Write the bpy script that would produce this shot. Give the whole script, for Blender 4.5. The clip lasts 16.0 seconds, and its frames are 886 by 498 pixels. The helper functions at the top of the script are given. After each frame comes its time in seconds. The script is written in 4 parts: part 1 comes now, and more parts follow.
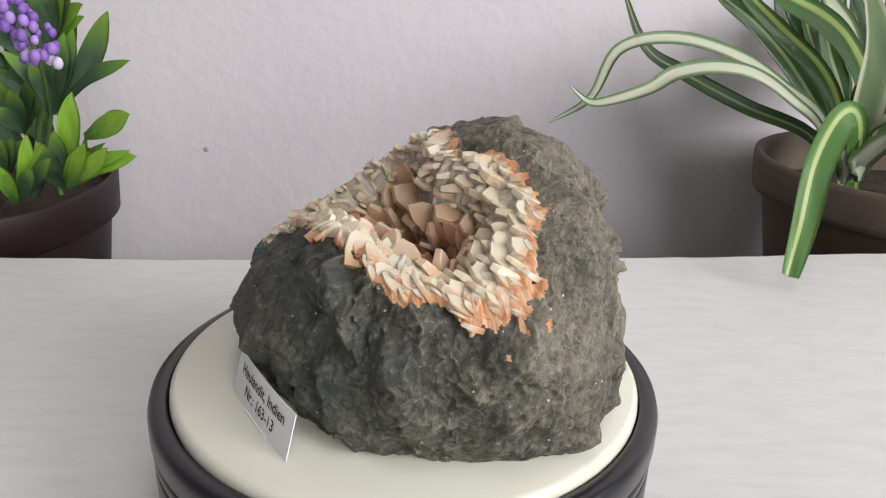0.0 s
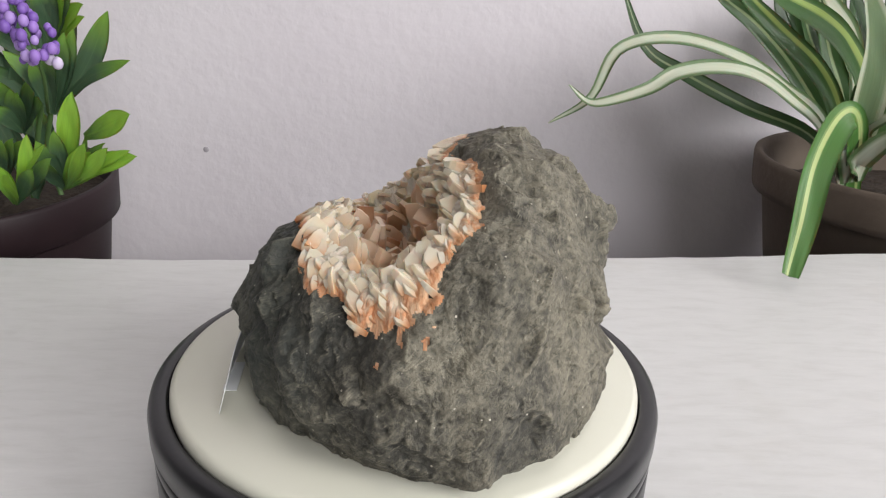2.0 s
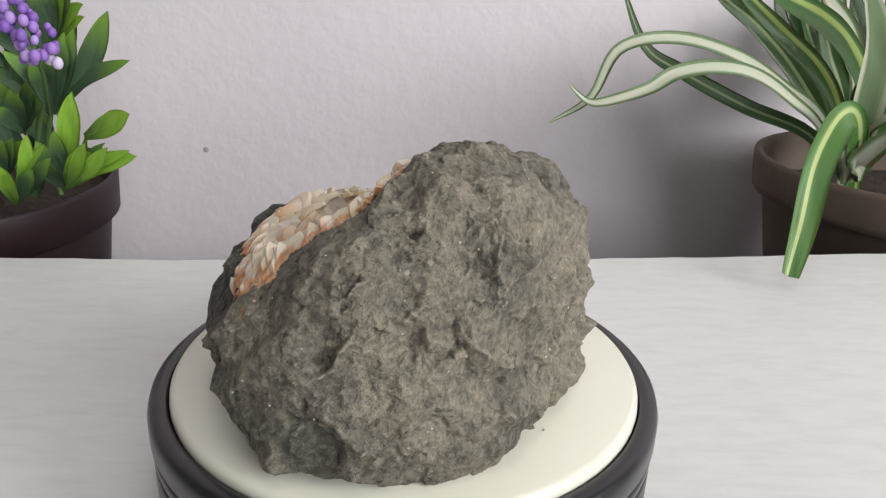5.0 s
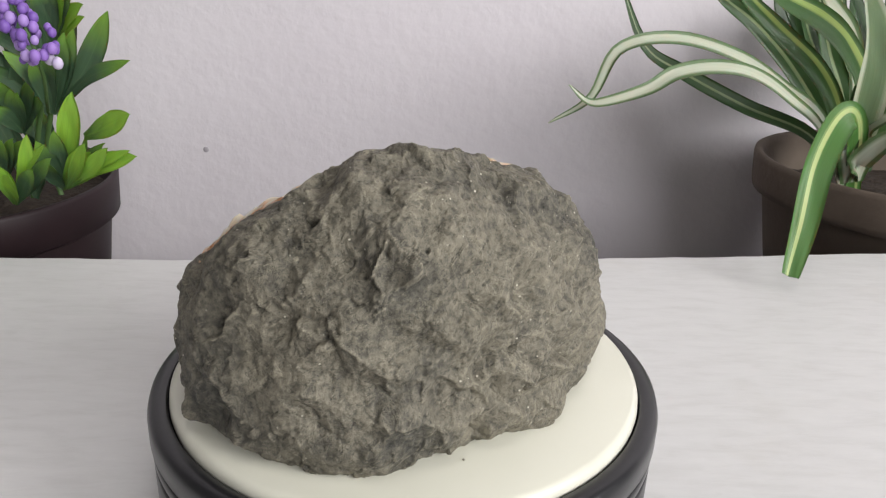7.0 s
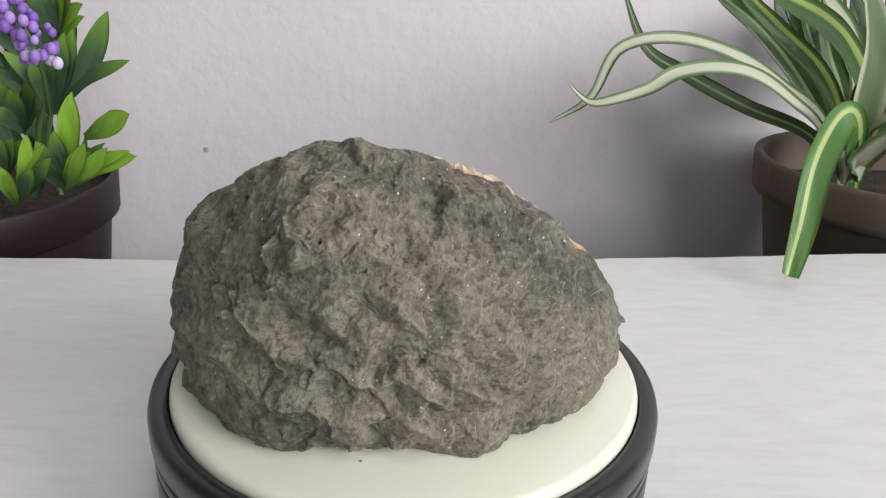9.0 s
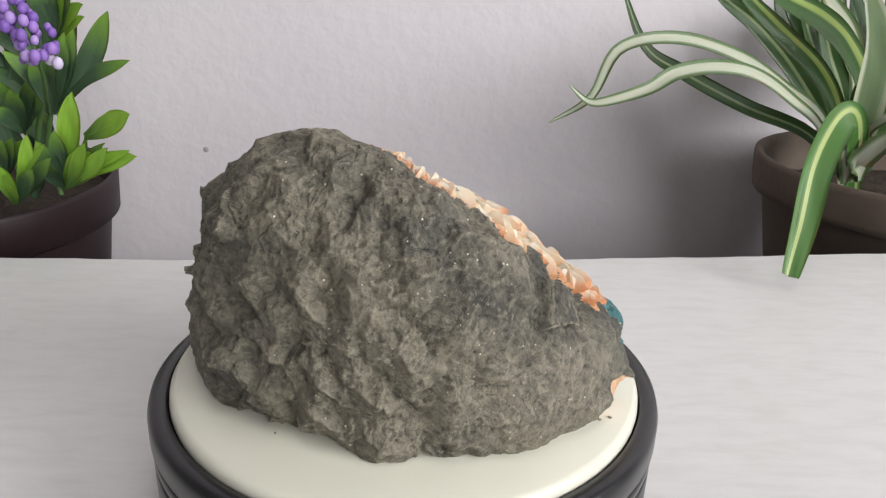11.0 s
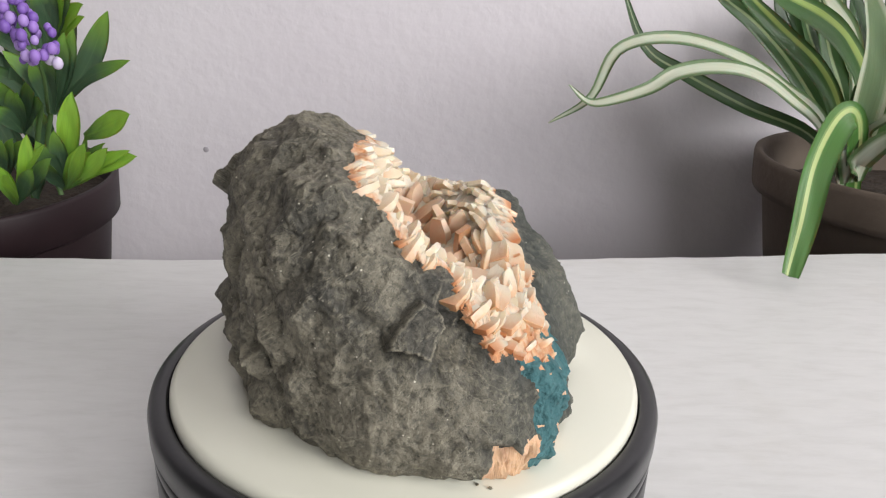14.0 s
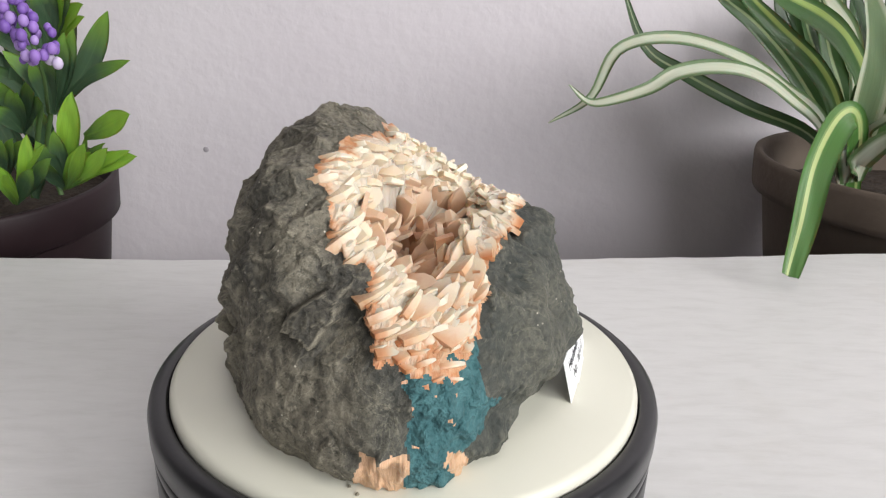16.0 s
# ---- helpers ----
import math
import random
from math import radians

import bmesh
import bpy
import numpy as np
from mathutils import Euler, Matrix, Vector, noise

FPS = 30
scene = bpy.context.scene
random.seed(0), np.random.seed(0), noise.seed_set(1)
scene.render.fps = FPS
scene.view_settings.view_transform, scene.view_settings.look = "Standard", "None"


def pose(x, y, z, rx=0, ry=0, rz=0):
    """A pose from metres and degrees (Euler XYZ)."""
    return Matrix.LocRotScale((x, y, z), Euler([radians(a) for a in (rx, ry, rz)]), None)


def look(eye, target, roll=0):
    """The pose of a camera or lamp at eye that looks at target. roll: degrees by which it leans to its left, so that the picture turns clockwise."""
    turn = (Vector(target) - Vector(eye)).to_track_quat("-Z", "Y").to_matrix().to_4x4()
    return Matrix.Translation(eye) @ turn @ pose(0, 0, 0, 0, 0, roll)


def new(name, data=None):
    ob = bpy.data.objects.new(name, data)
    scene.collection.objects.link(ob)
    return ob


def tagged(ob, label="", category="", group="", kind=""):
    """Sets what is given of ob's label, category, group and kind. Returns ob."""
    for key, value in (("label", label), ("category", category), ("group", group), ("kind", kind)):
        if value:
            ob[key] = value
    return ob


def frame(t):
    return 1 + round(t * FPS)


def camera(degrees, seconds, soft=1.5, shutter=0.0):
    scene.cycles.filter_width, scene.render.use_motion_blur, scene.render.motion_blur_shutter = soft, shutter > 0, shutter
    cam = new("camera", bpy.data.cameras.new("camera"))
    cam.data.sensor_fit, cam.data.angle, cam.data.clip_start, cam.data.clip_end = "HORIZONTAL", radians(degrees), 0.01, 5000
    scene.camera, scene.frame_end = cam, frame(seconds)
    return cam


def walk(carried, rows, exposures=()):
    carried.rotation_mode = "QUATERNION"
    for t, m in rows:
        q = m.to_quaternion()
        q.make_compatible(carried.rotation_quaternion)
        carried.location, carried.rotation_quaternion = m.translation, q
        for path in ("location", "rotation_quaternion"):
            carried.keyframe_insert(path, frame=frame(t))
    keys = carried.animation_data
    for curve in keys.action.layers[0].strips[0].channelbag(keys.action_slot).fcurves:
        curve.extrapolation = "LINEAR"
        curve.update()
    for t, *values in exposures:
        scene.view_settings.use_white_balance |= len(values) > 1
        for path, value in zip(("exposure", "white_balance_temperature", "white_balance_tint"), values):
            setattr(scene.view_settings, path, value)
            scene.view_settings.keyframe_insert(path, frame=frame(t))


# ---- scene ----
cam = camera(60.0, 16.0, soft=1.2)
EYE = look((0.0, -0.1987, 0.1144), (0.00875, -0.01313, 0.04036), 2.11)
walk(cam, [(0.0, EYE), (16.0, EYE)], exposures=[(0.0, 0.0), (16.0, 0.0)])

TURN = -14.22          # degrees a second, turntable
T_MID = 8.0

# ---- world and light ----
world = bpy.data.worlds.new("world")
scene.world = world
world.use_nodes = True
wn = world.node_tree
sky = wn.nodes.new("ShaderNodeTexSky")
sky.sky_type, sky.sun_disc = "NISHITA", False
sky.sun_elevation, sky.sun_rotation = radians(40), radians(75)
wn.links.new(sky.outputs[0], wn.nodes["Background"].inputs[0])
wn.nodes["Background"].inputs[1].default_value = 0.1


def area_lamp(name, eye, target, sx, sy, watts, colour):
    lamp = bpy.data.lights.new(name, "AREA")
    lamp.shape, lamp.size, lamp.size_y, lamp.energy, lamp.color = "RECTANGLE", sx, sy, watts, colour
    ob = new(name, lamp)
    ob.matrix_world = look(eye, target)
    return ob


area_lamp("window_light", (1.86, -1.15, 0.95), (0.0, 0.0, 0.0), 1.1, 1.1, 46, (1.0, 0.985, 0.96))
area_lamp("window_light_front", (1.1, -2.36, 1.0), (0.0, 0.0, 0.0), 1.2, 1.1, 38, (1.0, 0.985, 0.97))
# weak fill added overhead to lift the ambient; no fitting stands for it
area_lamp("overhead_fill", (0.1, -0.35, 1.55), (0.1, -0.35, 0.0), 0.5, 0.5, 4.0, (1.0, 0.97, 0.92))


# ---- materials ----
def material(name, base, rough=0.6, metal=0.0, spec=0.5):
    m = bpy.data.materials.new(name)
    m.use_nodes = True
    b = m.node_tree.nodes["Principled BSDF"]
    b.inputs["Base Color"].default_value = (*base, 1)
    b.inputs["Roughness"].default_value = rough
    b.inputs["Metallic"].default_value = metal
    b.inputs["Specular IOR Level"].default_value = spec
    return m, m.node_tree, b


def nd(tree, kind, **values):
    n = tree.nodes.new("ShaderNode" + kind)
    for key, value in values.items():
        n.inputs[key.replace("_", " ")].default_value = value
    return n


def coords(tree):
    return tree.nodes.new("ShaderNodeTexCoord").outputs["Object"]


def noise_tex(tree, scale, detail=4.0, rough=0.55, distort=0.0, vec=None):
    n = nd(tree, "TexNoise", Scale=scale, Detail=detail, Roughness=rough, Distortion=distort)
    tree.links.new(vec or coords(tree), n.inputs["Vector"])
    return n.outputs["Fac"]


def ramp(tree, fac, stops):
    r = tree.nodes.new("ShaderNodeValToRGB")
    els = r.color_ramp.elements
    while len(els) < len(stops):
        els.new(0.5)
    for e, (p, c) in zip(els, stops):
        e.position, e.color = p, (*c, 1) if len(c) == 3 else c
    tree.links.new(fac, r.inputs[0])
    return r.outputs[0]


def grey(v):
    return (v, v, v)


def mix(tree, fac, a, b, mode="MIX"):
    n = tree.nodes.new("ShaderNodeMix")
    n.data_type, n.blend_type = "RGBA", mode
    for sock, v in ((n.inputs[0], fac), (n.inputs[6], a), (n.inputs[7], b)):
        if isinstance(v, (int, float)):
            sock.default_value = v
        elif isinstance(v, tuple):
            sock.default_value = (*v, 1)
        else:
            tree.links.new(v, sock)
    return n.outputs[2]


def bump(tree, bsdf, height, strength, distance, prev=None):
    n = nd(tree, "Bump", Strength=strength, Distance=distance)
    tree.links.new(height, n.inputs["Height"])
    if prev:
        tree.links.new(prev, n.inputs["Normal"])
    tree.links.new(n.outputs[0], bsdf.inputs["Normal"])
    return n.outputs[0]


def mottled(name, a, b, scale, rough=0.6, bump_scale=0.0, strength=0.2, dist=0.0005, metal=0.0, spec=0.5, fine=None):
    m, t, s = material(name, a, rough, metal, spec)
    f = noise_tex(t, scale, 6)
    c = ramp(t, f, [(0.3, a), (0.7, b)])
    if fine:
        c = mix(t, fine[1], c, ramp(t, noise_tex(t, fine[0], 3), [(0.3, grey(0.0)), (0.7, grey(1.0))]), "OVERLAY")
    t.links.new(c, s.inputs["Base Color"])
    if bump_scale:
        bump(t, s, noise_tex(t, bump_scale, 5), strength, dist)
    return m


def rock_material():
    """Basalt: grey-green broken faces of slightly different tone, fawn dust on crests and in patches, cracks, glints."""
    m, t, s = material("basalt", (0.1, 0.1, 0.09), 0.62, spec=0.45)
    sep = t.nodes.new("ShaderNodeSeparateXYZ")
    t.links.new(coords(t), sep.inputs[0])
    big = noise_tex(t, 26, 5, 0.6, 0.4)
    grain = noise_tex(t, 420, 5, 0.68, 0.3)
    fine = noise_tex(t, 1500, 3, 0.7)
    warp = t.nodes.new("ShaderNodeTexNoise")
    warp.inputs["Scale"].default_value = 120.0
    t.links.new(coords(t), warp.inputs["Vector"])
    bent = mix(t, 0.012, coords(t), warp.outputs["Color"], "ADD")
    cells = nd(t, "TexVoronoi", Scale=105.0)
    t.links.new(bent, cells.inputs["Vector"])
    tone = nd(t, "SeparateColor")
    t.links.new(cells.outputs["Color"], tone.inputs[0])
    base = ramp(t, grain, [(0.34, (0.032, 0.031, 0.027)), (0.5, (0.062, 0.059, 0.050)), (0.66, (0.115, 0.107, 0.087))])
    base = mix(t, 1.0, base, ramp(t, tone.outputs[0], [(0.0, grey(0.68)), (0.6, grey(1.0)), (1.0, (1.45, 1.40, 1.30))]), "MULTIPLY")
    # fawn dust in patches, more on the broken side away from the opening
    dusty = nd(t, "MapRange", From_Min=0.025, From_Max=-0.03, To_Max=0.16)
    t.links.new(sep.outputs[1], dusty.inputs[0])
    reach = nd(t, "Math")
    t.links.new(big, reach.inputs[0])
    t.links.new(dusty.outputs[0], reach.inputs[1])
    patch = ramp(t, reach.outputs[0], [(0.50, grey(0.0)), (0.68, grey(0.88))])
    patch = mix(t, 1.0, patch, ramp(t, grain, [(0.36, grey(0.35)), (0.6, grey(1.0))]), "MULTIPLY")
    col = mix(t, patch, base, (0.235, 0.212, 0.160))
    vein = noise_tex(t, 60, 6, 0.62, 1.6)
    veins = ramp(t, vein, [(0.482, grey(0.0)), (0.5, grey(0.55)), (0.518, grey(0.0))])
    col = mix(t, mix(t, 1.0, veins, ramp(t, big, [(0.45, grey(0.15)), (0.58, grey(1.0))]), "MULTIPLY"), col, (0.36, 0.33, 0.25))
    crest = ramp(t, t.nodes.new("ShaderNodeNewGeometry").outputs["Pointiness"], [(0.51, grey(0.0)), (0.58, grey(0.75))])
    col = mix(t, crest, col, (0.33, 0.30, 0.225))
    # shade of the recesses put into the colour: concave spots go near black
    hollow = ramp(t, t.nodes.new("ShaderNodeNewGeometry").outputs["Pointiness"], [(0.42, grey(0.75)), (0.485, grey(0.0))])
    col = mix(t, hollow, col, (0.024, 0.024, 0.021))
    crack = noise_tex(t, 85, 5, 0.6, 2.0)
    lines = ramp(t, crack, [(0.492, grey(0.0)), (0.5, grey(0.8)), (0.508, grey(0.0))])
    lines = mix(t, 1.0, lines, ramp(t, big, [(0.42, grey(1.0)), (0.55, grey(0.1))]), "MULTIPLY")
    col = mix(t, lines, col, (0.018, 0.018, 0.016))
    speck = ramp(t, fine, [(0.34, grey(0.55)), (0.43, grey(0.0))])
    col = mix(t, speck, col, (0.026, 0.026, 0.023))
    # the flank beside the label is greener
    side = nd(t, "MapRange", From_Min=0.008, From_Max=0.035)
    t.links.new(sep.outputs[1], side.inputs[0])
    col = mix(t, side.outputs[0], col, mix(t, 0.5, col, (0.046, 0.060, 0.054)))
    # pale grains that glint
    vor = nd(t, "TexVoronoi", Scale=420.0)
    t.links.new(coords(t), vor.inputs["Vector"])
    spots = ramp(t, vor.outputs["Distance"], [(0.09, grey(1.0)), (0.13, grey(0.0))])
    where = ramp(t, noise_tex(t, 150, 3), [(0.54, grey(0.0)), (0.60, grey(1.0))])
    spots = mix(t, 1.0, spots, where, "MULTIPLY")
    col = mix(t, spots, col, (0.62, 0.58, 0.48))
    t.links.new(col, s.inputs["Base Color"])
    t.links.new(ramp(t, spots, [(0.0, grey(0.62)), (1.0, grey(0.25))]), s.inputs["Roughness"])
    p = bump(t, s, grain, 0.9, 0.0012)
    p = bump(t, s, fine, 0.7, 0.00035, p)
    bump(t, s, ramp(t, crack, [(0.485, grey(1.0)), (0.5, grey(0.0)), (0.515, grey(1.0))]), 0.5, 0.0004, p)
    return m


def crystal_material(name, stops, rough=0.2, sss=0.65, joined=False):
    """Blades that pale from their root to their tip; each one a little different."""
    m, t, s = material(name, stops[-1][1], rough, spec=0.55)
    if joined:
        height = t.nodes.new("ShaderNodeAttribute")
        height.attribute_name = "along"
        height, luck = height.outputs["Fac"], t.nodes.new("ShaderNodeNewGeometry").outputs["Random Per Island"]
        blotch = noise_tex(t, 190, 4, 0.6, 0.6)
    else:
        sep = t.nodes.new("ShaderNodeSeparateXYZ")
        t.links.new(coords(t), sep.inputs[0])
        height, luck = sep.outputs[2], t.nodes.new("ShaderNodeObjectInfo").outputs["Random"]
        blotch = noise_tex(t, 3.5, 5, 0.6, 0.6)
    add = nd(t, "Math")
    add.operation = "MULTIPLY_ADD"
    t.links.new(blotch, add.inputs[0])
    add.inputs[1].default_value = 0.5
    t.links.new(height, add.inputs[2])
    c = ramp(t, add.outputs[0], stops)
    c = mix(t, 0.5, c, mix(t, 1.0, c, ramp(t, luck, [(0.0, (0.88, 0.76, 0.66)), (0.5, (1.0, 0.98, 0.95)), (1.0, (1.1, 1.1, 1.1))]), "MULTIPLY"))
    t.links.new(c, s.inputs["Base Color"])
    s.inputs["Subsurface Weight"].default_value = sss
    s.inputs["Subsurface Radius"].default_value = (1.0, 0.75, 0.55)
    s.inputs["Subsurface Scale"].default_value = 0.002
    s.inputs["Transmission Weight"].default_value = 0.12
    s.inputs["IOR"].default_value = 1.5
    stretch = nd(t, "Mapping", Scale=(14.0, 6.0, 1.5))
    t.links.new(coords(t), stretch.inputs[0])
    bump(t, s, noise_tex(t, 2.0, 4, 0.6, 0.0, stretch.outputs[0]), 0.35, 0.0005)
    return m


def rim_material():
    """Fibrous crystal rim: orange at its outer border, cream and white towards the hollow, streaked across."""
    m, t, s = material("fibrous_crystal_rim", (0.8, 0.6, 0.45), 0.32)

    def attribute(key):
        n = t.nodes.new("ShaderNodeAttribute")
        n.attribute_name = key
        return n.outputs["Fac"]
    lay = t.nodes.new("ShaderNodeCombineXYZ")
    t.links.new(attribute("around"), lay.inputs[0])
    t.links.new(attribute("across"), lay.inputs[1])
    squash = nd(t, "Mapping", Scale=(0.55, 0.13, 1.0))
    t.links.new(lay.outputs[0], squash.inputs[0])
    fibre = noise_tex(t, 1.0, 6, 0.65, 0.5, squash.outputs[0])
    patch = noise_tex(t, 85, 4, 0.6, 0.6)
    add = nd(t, "Math")
    add.operation = "MULTIPLY_ADD"
    t.links.new(fibre, add.inputs[0])
    add.inputs[1].default_value = 0.55
    t.links.new(attribute("rim"), add.inputs[2])
    add2 = nd(t, "Math")
    add2.operation = "MULTIPLY_ADD"
    t.links.new(patch, add2.inputs[0])
    add2.inputs[1].default_value = 0.5
    t.links.new(add.outputs[0], add2.inputs[2])
    half = nd(t, "Math")
    half.operation = "MULTIPLY"
    half.inputs[1].default_value = 0.5
    t.links.new(add2.outputs[0], half.inputs[0])
    c = ramp(t, half.outputs[0], [(0.58, (0.80, 0.74, 0.64)), (0.66, (0.82, 0.71, 0.57)), (0.71, (0.76, 0.52, 0.35)), (0.75, (0.62, 0.27, 0.12)), (0.80, (0.70, 0.45, 0.28))])
    c = mix(t, ramp(t, fibre, [(0.40, grey(0.5)), (0.52, grey(0.0))]), c, mix(t, 0.45, c, (0.50, 0.30, 0.18)))
    t.links.new(c, s.inputs["Base Color"])
    s.inputs["Subsurface Weight"].default_value = 0.25
    s.inputs["Subsurface Radius"].default_value = (1.0, 0.7, 0.5)
    s.inputs["Subsurface Scale"].default_value = 0.001
    p = bump(t, s, fibre, 0.9, 0.0030)
    bump(t, s, noise_tex(t, 900, 3, 0.7), 0.5, 0.0006, p)
    return m


def leaf_material(name, edge, stripe, stripes, rough=0.4, tip=None, turn=(0.62, 0.95)):
    """Across the blade (u): a pale or plain band; along it a little noise."""
    m, t, s = material(name, edge, rough, spec=0.4)
    uv = t.nodes.new("ShaderNodeUVMap")
    sep = t.nodes.new("ShaderNodeSeparateXYZ")
    t.links.new(uv.outputs[0], sep.inputs[0])
    scaled = nd(t, "Mapping", Scale=(28.0, 1.2, 1.0))
    t.links.new(uv.outputs[0], scaled.inputs[0])
    streak = noise_tex(t, 1.0, 4, 0.6, 0.0, scaled.outputs[0])
    shift = nd(t, "Math")
    shift.operation = "MULTIPLY_ADD"
    t.links.new(streak, shift.inputs[0])
    shift.inputs[1].default_value = 0.34
    off = nd(t, "Math")
    off.operation = "SUBTRACT"
    t.links.new(sep.outputs[0], off.inputs[0])
    off.inputs[1].default_value = 0.17
    t.links.new(off.outputs[0], shift.inputs[2])
    c = ramp(t, shift.outputs[0], [(p, stripe if k else edge) for p, k in stripes])
    if tip:
        c = mix(t, ramp(t, sep.outputs[1], [(turn[0], grey(0.0)), (turn[1], grey(1.0))]), c, tip)
    c = mix(t, ramp(t, streak, [(0.35, grey(0.0)), (0.7, grey(0.45))]), c, mix(t, 0.55, c, (0.03, 0.08, 0.02)))
    t.links.new(c, s.inputs["Base Color"])
    s.inputs["Subsurface Weight"].default_value = 0.12
    s.inputs["Subsurface Scale"].default_value = 0.002
    bump(t, s, streak, 0.25, 0.0006)
    return m


def bead_material():
    m, t, s = material("purple_bead", (0.2, 0.1, 0.35), 0.5)
    info = t.nodes.new("ShaderNodeObjectInfo")
    t.links.new(ramp(t, info.outputs["Random"], [(0.0, (0.16, 0.075, 0.36)), (0.75, (0.30, 0.17, 0.52)), (1.0, (0.42, 0.30, 0.62))]), s.inputs["Base Color"])
    return m


def board_material():
    """White paint over a wooden board: long faint grain, a few stains."""
    m, t, s = material("white_painted_board", (0.56, 0.555, 0.54), 0.45)
    stretch = nd(t, "Mapping", Scale=(1.0, 4.0, 1.0), Rotation=(0.0, 0.0, 0.06))
    t.links.new(coords(t), stretch.inputs[0])
    grain = noise_tex(t, 45, 6, 0.65, 0.3, stretch.outputs[0])
    c = ramp(t, grain, [(0.3, (0.62, 0.615, 0.605)), (0.5, (0.67, 0.665, 0.66)), (0.7, (0.70, 0.695, 0.69))])
    stain = ramp(t, noise_tex(t, 14, 3), [(0.62, grey(0.0)), (0.78, grey(0.25))])
    c = mix(t, stain, c, (0.50, 0.46, 0.40))
    t.links.new(c, s.inputs["Base Color"])
    bump(t, s, grain, 0.2, 0.0008)
    return m


M_ROCK = rock_material()
M_RIM = rim_material()
M_CRYSTAL = crystal_material("white_crystal", [(0.25, (0.66, 0.38, 0.22)), (0.50, (0.72, 0.50, 0.34)), (0.75, (0.78, 0.62, 0.46)), (1.15, (0.82, 0.71, 0.56))])
M_FRINGE = crystal_material("orange_crystal_fringe", [(0.30, (0.54, 0.23, 0.10)), (0.55, (0.68, 0.40, 0.24)), (0.80, (0.74, 0.58, 0.42)), (1.1, (0.76, 0.68, 0.56))], 0.3, 0.4, True)
M_CAVITY = crystal_material("peach_crystal", [(0.3, (0.46, 0.24, 0.13)), (0.8, (0.66, 0.43, 0.28)), (1.3, (0.76, 0.57, 0.42))], 0.3, 0.5)
M_LINING = mottled("peach_lining", (0.45, 0.25, 0.15), (0.66, 0.45, 0.32), 90, 0.45, 500, 0.6, 0.001)
M_TEAL = mottled("teal_crust", (0.030, 0.115, 0.13), (0.085, 0.225, 0.24), 200, 0.7, 480, 1.0, 0.004)
M_WALL = mottled("lavender_grey_plaster", (0.66, 0.615, 0.655), (0.71, 0.67, 0.705), 5, 0.85, 60, 0.35, 0.003)
M_TABLE = board_material()
M_ROOM = mottled("room_paint", (0.20, 0.195, 0.19), (0.24, 0.235, 0.23), 3, 0.9)
M_BLACK = mottled("black_gloss_plastic", (0.010, 0.010, 0.012), (0.018, 0.018, 0.020), 40, 0.28, 900, 0.05, 0.0003)
M_IVORY = mottled("ivory_plastic", (0.68, 0.67, 0.575), (0.72, 0.71, 0.615), 14, 0.33)
M_PAPER = mottled("white_paper", (0.82, 0.83, 0.85), (0.86, 0.87, 0.88), 60, 0.7)
M_BLEMISH = mottled("grey_blemish", (0.36, 0.33, 0.36), (0.46, 0.43, 0.46), 300, 0.9)
M_INK = material("black_ink", (0.02, 0.02, 0.03), 0.6)[0]
M_CLAY = mottled("weathered_clay", (0.085, 0.062, 0.047), (0.135, 0.104, 0.080), 16, 0.85, 220, 0.3, 0.0015)
M_PLUM = mottled("plum_plastic", (0.017, 0.009, 0.011), (0.024, 0.013, 0.015), 20, 0.5, spec=0.3)
M_SOIL = mottled("potting_soil", (0.018, 0.012, 0.008), (0.05, 0.034, 0.022), 120, 0.95, 240, 1.0, 0.004)
M_STRIPED = leaf_material("striped_leaf", (0.030, 0.072, 0.018), (0.24, 0.30, 0.15),
                          [(0.0, 0), (0.40, 0), (0.46, 1), (0.54, 1), (0.60, 0), (1.0, 0)])
M_HANGING = leaf_material("hanging_striped_leaf", (0.068, 0.165, 0.036), (0.42, 0.50, 0.20),
                          [(0.0, 0), (0.54, 0), (0.60, 1), (0.70, 1), (0.76, 0), (1.0, 0)])
M_PALE = leaf_material("pale_striped_leaf", (0.085, 0.145, 0.055), (0.46, 0.48, 0.38),
                       [(0.0, 0), (0.16, 0), (0.30, 1), (0.72, 1), (0.84, 0), (1.0, 0)])
M_FAKE = leaf_material("grey_green_leaf", (0.055, 0.105, 0.055), (0.085, 0.145, 0.07), [(0.0, 0), (0.46, 0), (0.5, 1), (0.54, 0), (1.0, 0)], 0.5, (0.17, 0.33, 0.04))
M_LIME = leaf_material("lime_leaf", (0.075, 0.16, 0.03), (0.11, 0.22, 0.04), [(0.0, 0), (0.4, 0), (0.5, 1), (0.6, 0), (1.0, 0)], 0.45, (0.27, 0.50, 0.05), (0.15, 0.6))
M_DEEP = leaf_material("deep_green_leaf", (0.036, 0.090, 0.020), (0.27, 0.35, 0.10), [(0.0, 0), (0.56, 0), (0.64, 1), (0.76, 1), (0.84, 0), (1.0, 0)])
M_SAGE = leaf_material("sage_leaf", (0.115, 0.17, 0.085), (0.42, 0.45, 0.34), [(0.0, 1), (0.10, 1), (0.20, 0), (0.80, 0), (0.94, 1), (1.0, 1)])
M_DARKLEAF = leaf_material("dark_green_leaf", (0.020, 0.050, 0.013), (0.035, 0.080, 0.020), [(0.0, 0), (0.4, 0), (0.5, 1), (0.6, 0), (1.0, 0)])
M_PALEBEAD = mottled("pale_lilac_bead", (0.50, 0.42, 0.62), (0.62, 0.55, 0.70), 200, 0.5)
M_PURPLE = bead_material()
M_STEM = material("green_stem", (0.06, 0.12, 0.03), 0.6)[0]


